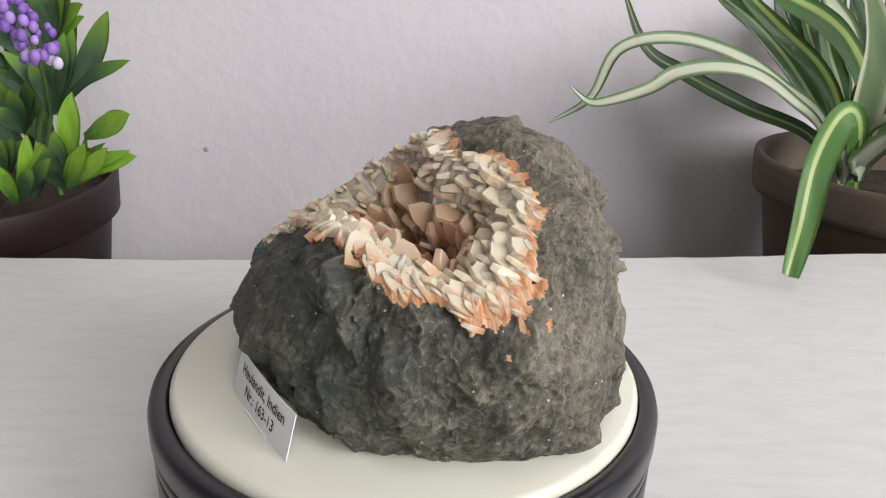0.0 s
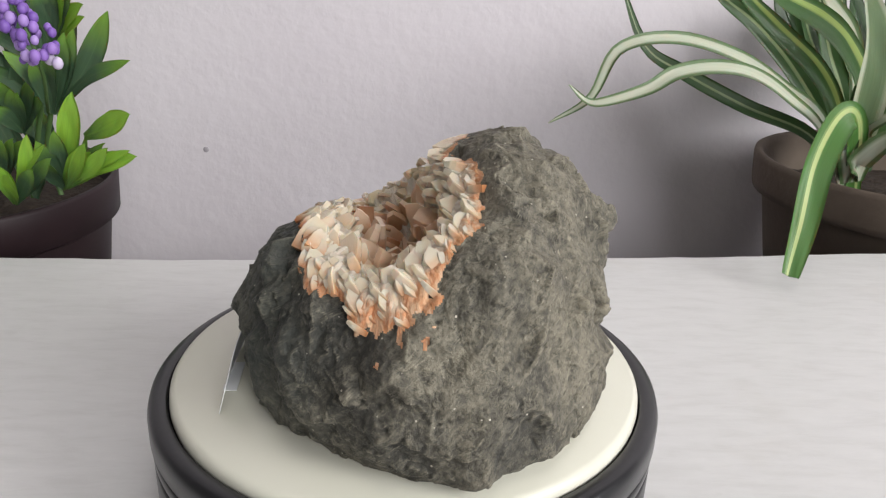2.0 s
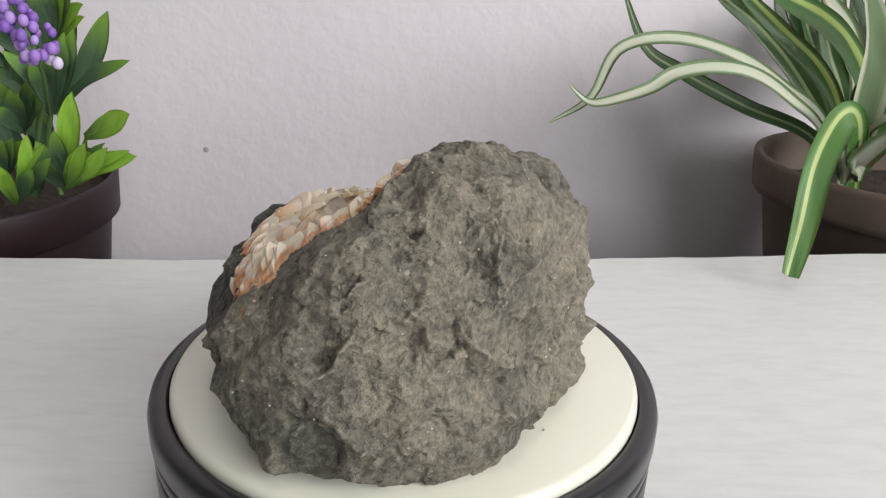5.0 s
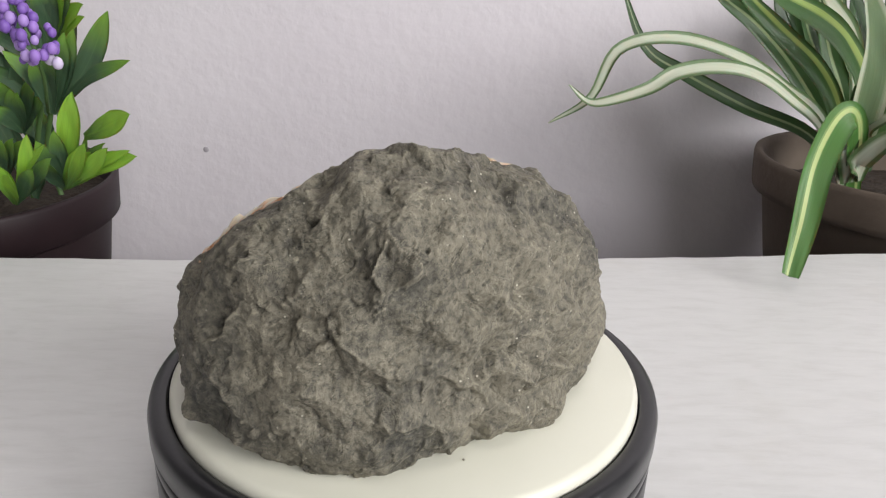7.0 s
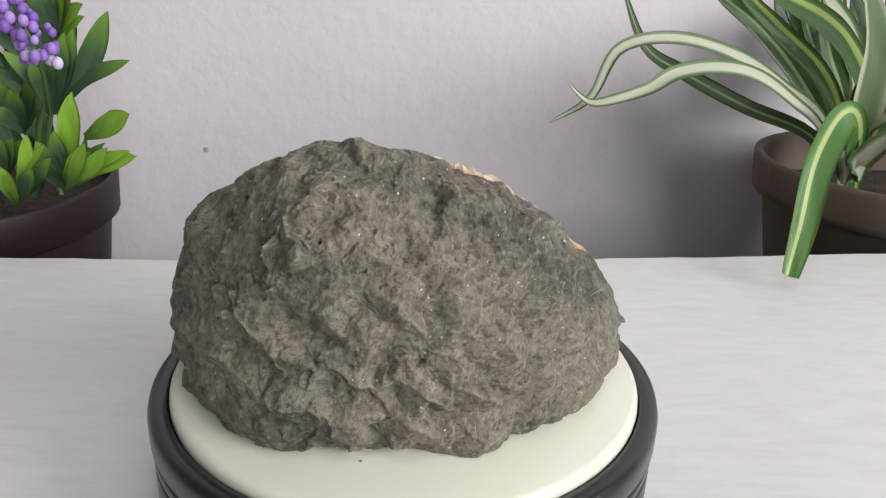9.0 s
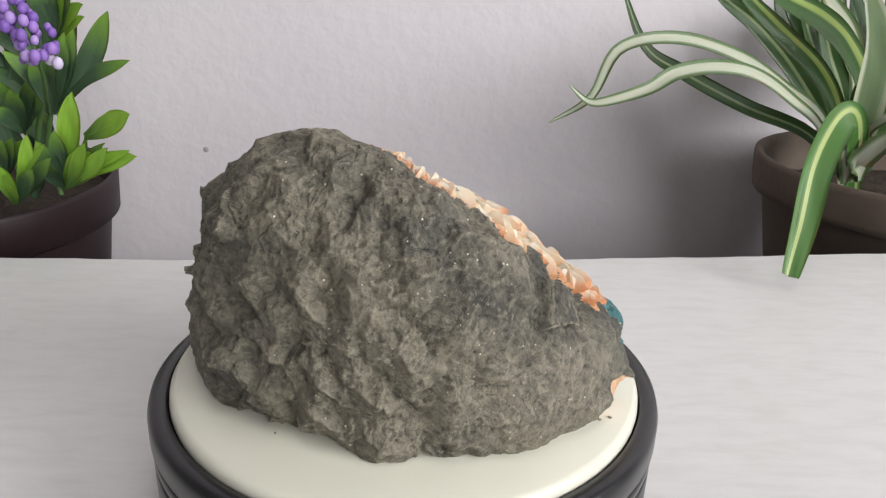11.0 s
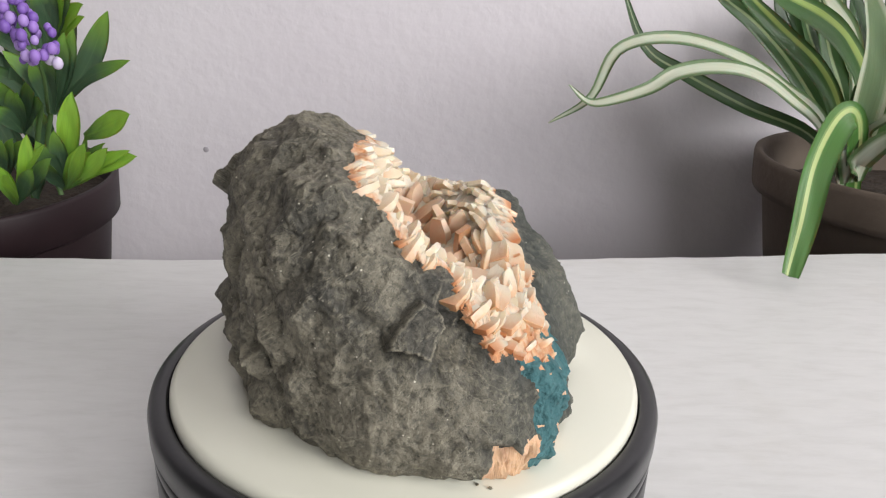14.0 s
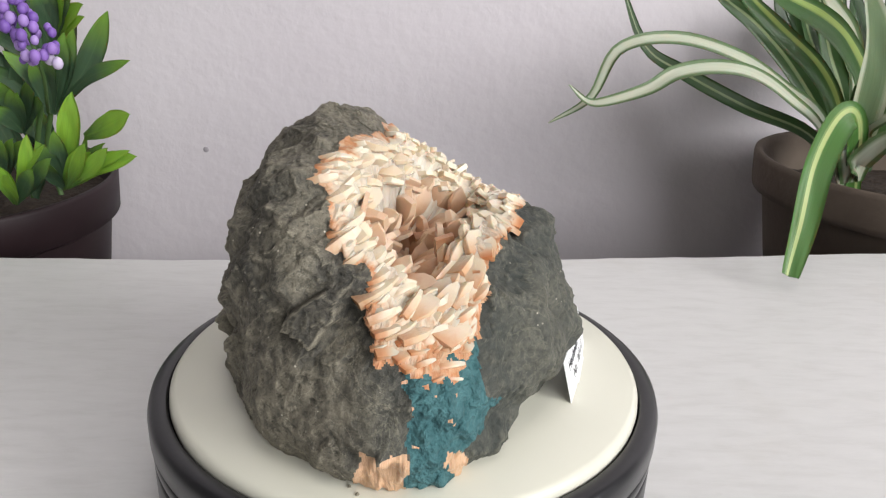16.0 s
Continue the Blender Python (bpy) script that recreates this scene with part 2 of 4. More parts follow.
# ---- mesh helpers ----
def mesh_ob(name, verts, faces, mats, parent=None, label="", smooth=True, index=None, uv=None):
    me = bpy.data.meshes.new(name)
    me.from_pydata([tuple(v) for v in verts], [], faces)
    for m in mats if isinstance(mats, (list, tuple)) else [mats]:
        me.materials.append(m)
    if smooth:
        me.polygons.foreach_set("use_smooth", [True] * len(me.polygons))
    if index is not None:
        me.polygons.foreach_set("material_index", index)
    if uv is not None:
        layer = me.uv_layers.new(name="UVMap")
        loops = np.empty(len(me.loops), dtype=np.int32)
        me.loops.foreach_get("vertex_index", loops)
        layer.data.foreach_set("uv", np.asarray(uv, dtype=np.float32)[loops].ravel())
    me.update()
    ob = new(name, me)
    if parent:
        ob.parent = parent
    if label:
        ob["label"] = label
    return ob


def part(name, bm, mat, parent=None, label="", smooth=False):
    me = bpy.data.meshes.new(name)
    bmesh.ops.recalc_face_normals(bm, faces=bm.faces[:])
    bm.to_mesh(me)
    bm.free()
    me.materials.append(mat)
    if smooth:
        me.polygons.foreach_set("use_smooth", [True] * len(me.polygons))
    ob = new(name, me)
    if parent:
        ob.parent = parent
    if label:
        ob["label"] = label
    return ob


def box(x0, x1, y0, y1, z0, z1, bevel=0.0, turn=0.0, pivot=(0, 0, 0)):
    bm = bmesh.new()
    bmesh.ops.create_cube(bm, size=1)
    for v in bm.verts:
        v.co = Vector((x0 + (v.co.x + 0.5) * (x1 - x0), y0 + (v.co.y + 0.5) * (y1 - y0), z0 + (v.co.z + 0.5) * (z1 - z0)))
    if bevel:
        bmesh.ops.bevel(bm, geom=bm.edges[:], offset=bevel, segments=3, affect="EDGES")
    if turn:
        bmesh.ops.rotate(bm, cent=pivot, matrix=Matrix.Rotation(radians(turn), 3, "Z"), verts=bm.verts[:])
    return bm


def lathe(name, profile, mat, parent=None, label="", steps=160, wobble=0.0):
    """A turned body from (radius, height) pairs."""
    n = len(profile)
    verts, faces = [], []
    for i in range(steps):
        a = 2 * math.pi * i / steps
        for r, z in profile:
            k = 1 + wobble * math.sin(2 * a + 0.7)
            verts.append((r * k * math.cos(a), r * k * math.sin(a), z))
    for i in range(steps):
        j = (i + 1) % steps
        for q in range(n - 1):
            faces.append((i * n + q, j * n + q, j * n + q + 1, i * n + q + 1))
    return mesh_ob(name, verts, faces, mat, parent, label)


def hash3(i, j, k, seed):
    h = (i * 374761393 + j * 668265263 + k * 2147483647 + seed * 974634777) & 0xFFFFFFFF
    h = ((h ^ (h >> 13)) * 1274126177) & 0xFFFFFFFF
    return ((h ^ (h >> 16)) & 0xFFFF) / 65535.0


SPIN = np.array(Euler((0.6, 0.9, 0.4)).to_matrix())


def value_noise(p, seed=0, facets=False):
    """Noise in -1..1 at an array of points; with facets it is not smoothed, and leaves flat planes."""
    p = p @ SPIN
    f = np.floor(p).astype(np.int64)
    w = p - f
    if not facets:
        w = w * w * (3 - 2 * w)
    out = np.zeros(len(p))
    for a in (0, 1):
        for b in (0, 1):
            for c in (0, 1):
                h = hash3(f[:, 0] + a, f[:, 1] + b, f[:, 2] + c, seed)
                wt = (w[:, 0] if a else 1 - w[:, 0]) * (w[:, 1] if b else 1 - w[:, 1]) * (w[:, 2] if c else 1 - w[:, 2])
                out += h * wt
    return out * 2 - 1


def fbm(p, octaves=4, seed=0):
    out, amp = np.zeros(len(p)), 1.0
    for o in range(octaves):
        out += amp * value_noise(p * 2 ** o + 17.3 * o, seed + o)
        amp *= 0.5
    return out


def chips(p, size, tilt, seed):
    """Chipped planes: each cell of a jittered grid is cut along a plane of its own."""
    q = p / size + 0.25 * np.stack([value_noise(p / size * 1.3 + 9 * k, seed + 40 + k) for k in range(3)], 1)
    f = np.floor(q).astype(np.int64)
    best = np.full(len(p), 1e9)
    rel = np.zeros((len(p), 3))
    cell = np.zeros((len(p), 3), dtype=np.int64)
    for a in (-1, 0, 1):
        for b in (-1, 0, 1):
            for c in (-1, 0, 1):
                g = f + np.array([a, b, c])
                d = q - g - np.stack([hash3(g[:, 0], g[:, 1], g[:, 2], seed + 60 + k) for k in range(3)], 1)
                dist = (d * d).sum(1)
                near = dist < best
                best[near], rel[near], cell[near] = dist[near], d[near], g[near]
    slope = np.stack([hash3(cell[:, 0], cell[:, 1], cell[:, 2], seed + 80 + k) for k in range(3)], 1) * 4 - 2
    return np.clip((rel * slope).sum(1), -1, 1) * tilt * size


# ---- setting ----
def build_setting():
    tagged(part("wall_back", box(-2.0, 2.0, 0.45, 0.55, -0.9, 1.7), M_WALL), "lavender-grey painted plaster wall with faint vertical streaks", "wall", kind="structure")
    dent = bmesh.new()
    bmesh.ops.create_icosphere(dent, subdivisions=2, radius=0.0026)
    for v in dent.verts:
        v.co = Vector((v.co.x - 0.1756, v.co.y * 0.3 + 0.450, v.co.z - 0.0567))
    part("wall_blemish", dent, M_BLEMISH, bpy.data.objects["wall_back"], "small grey blemish in the plaster", True)
    tagged(part("wall_left", box(-2.1, -2.0, -2.5, 0.55, -0.9, 1.7), M_ROOM), "plain grey room wall", "wall", kind="structure")
    # right wall with its window opening
    for i, (y0, y1, z0, z1) in enumerate([(-2.5, 0.55, -0.9, 0.3), (-2.5, 0.55, 1.6, 1.7), (-2.5, -1.8, 0.3, 1.6), (-0.4, 0.55, 0.3, 1.6)]):
        tagged(part("wall_right_%d" % (i + 1), box(1.9, 2.0, y0, y1, z0, z1), M_ROOM), "plain grey room wall beside the window", "wall", kind="structure")
    for i, (x0, x1, z0, z1) in enumerate([(-2.0, 1.9, -0.9, 0.4), (-2.0, 1.9, 1.6, 1.7), (-2.0, 0.4, 0.4, 1.6), (1.8, 1.9, 0.4, 1.6)]):
        tagged(part("wall_front_%d" % (i + 1), box(x0, x1, -2.5, -2.4, z0, z1), M_ROOM), "plain grey room wall behind the camera", "wall", kind="structure")
    tagged(part("floor", box(-2.1, 2.0, -2.5, 0.55, -1.0, -0.9), M_ROOM), "plain grey room floor", "floor", kind="structure")
    tagged(part("ceiling", box(-2.1, 2.0, -2.5, 0.55, 1.7, 1.8), M_ROOM), "plain grey ceiling", "ceiling", kind="structure")
    tagged(part("sideboard", box(-0.8, 0.8, 0.0, 0.448, -0.9, -0.16, 0.004), M_ROOM), "low grey sideboard carrying the plant pots", "sideboard")
    # the board's far edge runs askew and a little bowed
    def far_edge(x):
        k = max(-0.35, min(0.45, x))
        return 0.1852 + 0.057 * x + 0.11 * k * k + 0.22 * k * (x - k) + 0.0005 * math.sin(61 * x) + 0.0004 * math.sin(173 * x + 1)
    bm = bmesh.new()
    rings = []
    for i in range(121):
        x = -0.75 + 1.5 * i / 120
        y = far_edge(x)
        rings.append([bm.verts.new((x, a, b)) for a, b in ((-0.75, -0.075), (-0.75, -0.045), (y - 0.0018, -0.045), (y - 0.0005, -0.0455), (y, -0.0468), (y, -0.075))])
    for a, b in zip(rings, rings[1:]):
        for i in range(6):
            bm.faces.new((a[i], a[(i + 1) % 6], b[(i + 1) % 6], b[i]))
    bm.faces.new(rings[0])
    bm.faces.new(rings[-1][::-1])
    table = part("tabletop", bm, M_TABLE)
    tagged(table, "white painted wooden tabletop with worn grain", "table")


# ---- turntable ----
def build_turntable():
    tt = tagged(new("turntable"), "round black electric turntable with an ivory platter", "turntable")
    lathe("base", [(0.0, -0.045), (0.0708, -0.045), (0.0718, -0.044), (0.0721, -0.036), (0.0722, -0.0185), (0.0719, -0.0178), (0.0706, -0.0176), (0.0706, -0.0162), (0.0719, -0.0160),
                   (0.0723, -0.0154), (0.0723, -0.0130), (0.0719, -0.0125), (0.0711, -0.0123), (0.0711, -0.0117), (0.0722, -0.0114), (0.0727, -0.0106), (0.0727, -0.0055),
                   (0.0722, -0.0038), (0.0710, -0.0028), (0.0679, -0.0027), (0.0674, -0.0032), (0.0672, -0.0060), (0.0, -0.0060)],
          M_BLACK, tt, "glossy black ringed base")
    platter = lathe("platter", [(0.0, -0.0058), (0.0664, -0.0058), (0.0669, -0.0035), (0.0667, -0.0018), (0.0660, -0.0007), (0.0648, 0.0), (0.03, 0.0), (0.0, 0.0)],
                    M_IVORY, tt, "ivory plastic rotating platter")
    return tt, platter


# ---- geode ----
MM = 0.001
CORE = np.array([-3.0, -8.0, 22.0])
# swell of the stone round the core, millimetres, on an even spiral of directions
SWELL = [-4.3, -1.1, -1.4, -4.2, 5.4, -0.8, -5.4, 1.3, -2.0, 2.0, -3.5, -3.5, -0.4, -2.2, -0.4, 2.8, -3.0, 2.2, -2.5, -3.1, -0.2, -3.5, 4.3, 4.6, -1.0, 2.3, -2.1, 2.0, 0.3, -1.0, 0.2, -1.5, -0.0, -1.3, -1.4, 4.3, 1.9, 2.4, 0.1, 1.7, 2.0, -0.5, 1.9, -1.0, 2.3, 2.6, -5.1, -2.5, 4.3, -2.2, 0.7, -0.7, 4.7, 2.2, -3.2, 6.7, 1.6, 2.1, 1.4, -1.2, 14.3, 5.0, 1.0, 2.9, 3.6, 8.1, 3.6, -0.2, -0.0, 5.9, 0.1, 1.2, 5.6, 6.8, 1.9, -0.3, 1.1, 2.6, 5.3, 0.8, -3.3, 4.0, 1.7, 1.1, 0.7, -2.6, -2.5, 0.3, -0.3, -0.8, -0.6, -0.8, -0.2, -3.1, -0.4, -0.1, -0.4, -0.0]
# plan of the opening round (-4, 9): bearing in degrees and reach in millimetres
MOUTH = [(-103, 19), (-78, 21), (-66, 26), (-50, 33), (-40, 37), (-29, 37), (-21, 40), (-12, 42), (-4, 40), (-1, 43), (2, 51), (7, 55), (13, 57), (24, 53),
         (28, 48), (33, 42), (37, 35), (42, 31), (49, 25), (60, 23), (71, 20), (103, 20), (125, 21), (143, 27), (153, 33), (168, 39), (177, 42), (181, 48),
         (188, 52.5), (200, 54), (205, 48), (210, 44), (216, 45), (222, 42), (229, 37), (238, 32), (245, 27), (248, 22), (257, 19)]
# where the rim breaks off into the hollow, the same way
HOLLOW = [(-103, 12), (-75, 13), (-55, 20), (-38, 27), (-25, 33), (-10, 34), (5, 36), (14, 39), (22, 32), (30, 27), (40, 20), (60, 15), (90, 14), (120, 15), (144, 19), (160, 24),
          (172, 29), (180, 35), (188, 37), (198, 36), (208, 37), (216, 33), (224, 29), (238, 20), (257, 12)]
MOUTH_C = np.array([-3.6, 8.8])


def swell_basis(u):
    n = len(SWELL)
    k = np.arange(n) + 0.5
    z = 1 - 1.85 * k / n
    a = k * 2.399963
    s = np.sqrt(1 - z * z)
    b = np.stack([s * np.cos(a), s * np.sin(a), z], 1)
    return np.exp(16.0 * (u @ b.T - 1))


def stone_radius(u):
    return 48 + swell_basis(u) @ np.array(SWELL)


def mouth_ratio(p):
    """Plan distance from the middle of the opening: 0.62 where the rim breaks off, 1 at its outer border."""
    d = p[:, :2] - MOUTH_C
    ang = np.degrees(np.arctan2(d[:, 1], d[:, 0]))
    ang = np.where(ang < -103, ang + 360, ang)
    outer = np.interp(ang, [m[0] for m in MOUTH], [m[1] for m in MOUTH])
    inner = np.interp(ang, [m[0] for m in HOLLOW], [m[1] for m in HOLLOW])
    far = np.hypot(d[:, 0], d[:, 1])
    return np.where(far < inner, 0.62 * far / inner, 0.62 + 0.38 * (far - inner) / (outer - inner))


def mouth_frame(p):
    """Millimetres around the opening and across its rim."""
    d = p[:, :2] - MOUTH_C
    return np.arctan2(d[:, 1], d[:, 0]) * 32.0, np.hypot(d[:, 0], d[:, 1])


def smooth(a, b, x):
    t = np.clip((x - a) / (b - a), 0, 1)
    return t * t * (3 - 2 * t)


def flat_breaks(count, seed, radius, spread):
    """Flat three-cornered breaks over the whole stone: corners near the radius given, moved in or out at random. Returns their radius along directions."""
    rng = np.random.RandomState(seed)
    k = np.arange(count) + 0.5
    z, a = 1 - 2 * k / count, k * 2.399963
    c = np.stack([np.sqrt(1 - z * z) * np.cos(a), np.sqrt(1 - z * z) * np.sin(a), z], 1) + rng.randn(count, 3) * 1.1 / math.sqrt(count)
    c /= np.linalg.norm(c, axis=1)[:, None]
    bm = bmesh.new()
    for v in c:
        bm.verts.new(v)
    bmesh.ops.convex_hull(bm, input=bm.verts[:])
    bmesh.ops.triangulate(bm, faces=bm.faces[:])
    corners = np.array([[v.co[:] for v in f.verts] for f in bm.faces])
    bm.free()

    def planes(p):
        n = np.cross(p[:, 1] - p[:, 0], p[:, 2] - p[:, 0])
        h = (n * p[:, 0]).sum(1)
        return n / h[:, None]
    inner = planes(corners)
    flat = corners.reshape(-1, 3)
    flat = flat / np.linalg.norm(flat, axis=1)[:, None]
    jump = value_noise(flat * 37.0, seed) + 0.6 * value_noise(flat * 91.0, seed + 1)
    outer = planes((flat * (radius(flat) + spread * jump)[:, None]).reshape(-1, 3, 3))

    def along(u):
        out = np.empty(len(u))
        for i in range(0, len(u), 20000):
            v = u[i:i + 20000]
            out[i:i + 20000] = 1 / np.maximum((v * outer[(v.astype(np.float32) @ inner.T.astype(np.float32)).argmax(1)]).sum(1), 0.008)
        return out
    return along


COARSE = flat_breaks(220, 5, stone_radius, 3.0)
MIDDLE = flat_breaks(800, 6, COARSE, 6.6)
SMALL = flat_breaks(3000, 7, MIDDLE, 3.2)


def relief(u, p0):
    """Broken faces at three scales and blow holes, in millimetres."""
    bent = u + 0.022 * np.stack([value_noise(p0 / 5.0 + 9 * k, 70 + k) for k in range(3)], 1) + 0.008 * np.stack([value_noise(p0 / 1.7 + 9 * k, 75 + k) for k in range(3)], 1)
    bent /= np.linalg.norm(bent, axis=1)[:, None]
    out = np.clip(0.40 * COARSE(bent) + 0.35 * MIDDLE(bent) + 0.25 * SMALL(bent) - stone_radius(u), -5.0, 3.2)
    out += 0.5 * chips(p0, 5.0, 0.12, 7) + 0.35 * chips(p0, 2.2, 0.15, 13) + 0.15 * fbm(p0 / 0.9, 2, 8)
    pit = smooth(0.62, 0.85, value_noise(p0 / 1.9, 31)) * smooth(0.0, 0.4, value_noise(p0 / 14.0, 32))
    return out - 0.7 * pit


def level():
    """The slow part of the relief, which the swell already holds."""
    k = np.arange(5000) + 0.5
    z, a = 1 - 1.9 * k / 5000, k * 2.399963
    s = np.sqrt(1 - z * z)
    u = np.stack([s * np.cos(a), s * np.sin(a), z], 1)
    basis = np.hstack([swell_basis(u), np.ones((5000, 1))])
    return np.linalg.lstsq(basis, relief(u, CORE + u * stone_radius(u)[:, None]), rcond=0.003)[0]


def stone_surface(u):
    """Points of the stone along unit directions from the core, with the opening's ratio and the smooth stone under them."""
    r = stone_radius(u)
    p0 = CORE + u * r[:, None]
    s = mouth_ratio(p0) + 0.06 * value_noise(p0 / 4.0, 3) + 0.05 * value_noise(p0 / 1.5, 4)
    s = np.where(p0[:, 2] > 19, s, 9.0)
    rough = smooth(0.92, 1.06, s)
    r = r + rough * (relief(u, p0) - 1.0 - swell_basis(u) @ LEVEL[:-1] - LEVEL[-1])
    around, across = mouth_frame(p0)
    blades = chips(np.stack([around, across * 0.30, 0 * around], 1), 2.6, 0.24, 9)
    r = r + (1 - rough) * (0.9 * blades + 0.25 * value_noise(p0 / 1.3, 10))
    depth = 0.4 * smooth(1.02, 0.92, s) + 3.0 * smooth(0.88, 0.62, s) + 28.0 * smooth(0.68, 0.56, s)
    r = np.maximum(r - depth, 9.0)
    return CORE + u * r[:, None], s, p0


LEVEL = level()


def build_stone():
    na, ne = 800, 380
    az = np.linspace(0, 2 * np.pi, na, endpoint=False)
    el = np.linspace(-0.62 * np.pi / 2 * 1.25, np.pi / 2 - 0.004, ne)
    A, E = np.meshgrid(az, el)
    u = np.stack([np.cos(E) * np.cos(A), np.cos(E) * np.sin(A), np.sin(E)], -1).reshape(-1, 3)
    p, s, p0 = stone_surface(u)
    # the flat underside: what would reach below the platter is drawn in to its plane
    k = np.where(p[:, 2] < 0.2, (CORE[2] - 0.2) / np.maximum(CORE[2] - p[:, 2], 1e-3), 1.0)
    p = CORE + (p - CORE) * k[:, None]
    faces = []
    for j in range(ne - 1):
        for i in range(na):
            k = (i + 1) % na
            faces.append((j * na + i, j * na + k, (j + 1) * na + k, (j + 1) * na + i))
    faces.append(tuple(range((ne - 1) * na, ne * na)))
    faces.append(tuple(reversed(range(na))))
    # materials by zone: 0 basalt, 1 orange crust, 2 cavity, 3 teal
    zone = np.zeros(len(p), dtype=int)
    zone[s < 1.0] = 1
    zone[s < 0.60] = 2
    jit = 2.0 * value_noise(p0 / 5.0, 21) + 1.0 * value_noise(p0 / 2.0, 22)
    low = p0[:, 2] + jit
    bearing = np.degrees(np.arctan2(p0[:, 1], p0[:, 0])) + jit * 1.5
    edge = 43 + 8 * np.exp(-((p0[:, 2] - 14) / 4.0) ** 2) - 5 * smooth(9, 4, p0[:, 2])
    foot = (bearing > 24) & (bearing < edge) & (low < 29) & (zone == 0)
    zone[foot] = 3
    orange = ((low < 10.5) & (bearing > 13) & (bearing < 24)) | ((low < 9.0) & (bearing > 33) & (bearing < 39))
    zone[orange] = 1
    fleck = (zone == 3) & (value_noise(p0 / 1.8, 33) > 0.86)
    zone[fleck] = 1
    knob = (zone == 3) * (0.9 * value_noise(p0 / 2.6, 41) + 0.6 * value_noise(p0 / 1.1, 42)) + orange * (1.0 * value_noise(p0 / np.array([1.2, 1.2, 3.0]), 43))
    p = p + u * knob[:, None]
    p[:, 2] = np.maximum(p[:, 2], 0.2)
    fi = np.array([zone[f[0]] for f in faces[:-2]] + [0, 0])
    g = tagged(new("geode"), "dark grey basalt geode with a crystal-lined opening, on the platter", "mineral specimen")
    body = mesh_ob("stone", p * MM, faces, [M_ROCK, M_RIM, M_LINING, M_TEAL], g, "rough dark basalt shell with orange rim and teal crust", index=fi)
    around, across = mouth_frame(p0)
    for key, values in (("rim", s), ("around", around), ("across", across)):
        body.data.attributes.new(key, "FLOAT", "POINT").data.foreach_set("value", values.astype(np.float32))
    return g


def crystal_mesh(seed):
    """A flat tabular blade with a slanting, chipped end, base at the origin, 1 long."""
    rng = random.Random(seed)
    bm = bmesh.new()
    w, th = rng.uniform(0.20, 0.36), rng.uniform(0.07, 0.14)
    slant = rng.uniform(-0.16, 0.16)
    rings = [(0.0, 0.8, 0.9), (0.45, 1.0, 1.0), (rng.uniform(0.70, 0.82), rng.uniform(0.85, 1.0), 0.8), (1.0, rng.uniform(0.10, 0.7), 0.55)]
    loops = []
    for z, kw, kt in rings:
        loops.append([bm.verts.new((x * w * kw, y * th * kt, z + slant * x * max(z - 0.4, 0))) for x, y in ((-1, -0.5), (-0.9, -1), (1, -1), (1, 0.7), (0.93, 1), (-1, 1))])
    for a, b in zip(loops, loops[1:]):
        for i in range(6):
            bm.faces.new((a[i], a[(i + 1) % 6], b[(i + 1) % 6], b[i]))
    bm.faces.new(loops[-1])
    bm.faces.new(list(reversed(loops[0])))
    me = bpy.data.meshes.new("crystal")
    bmesh.ops.recalc_face_normals(bm, faces=bm.faces[:])
    bm.to_mesh(me)
    bm.free()
    return me


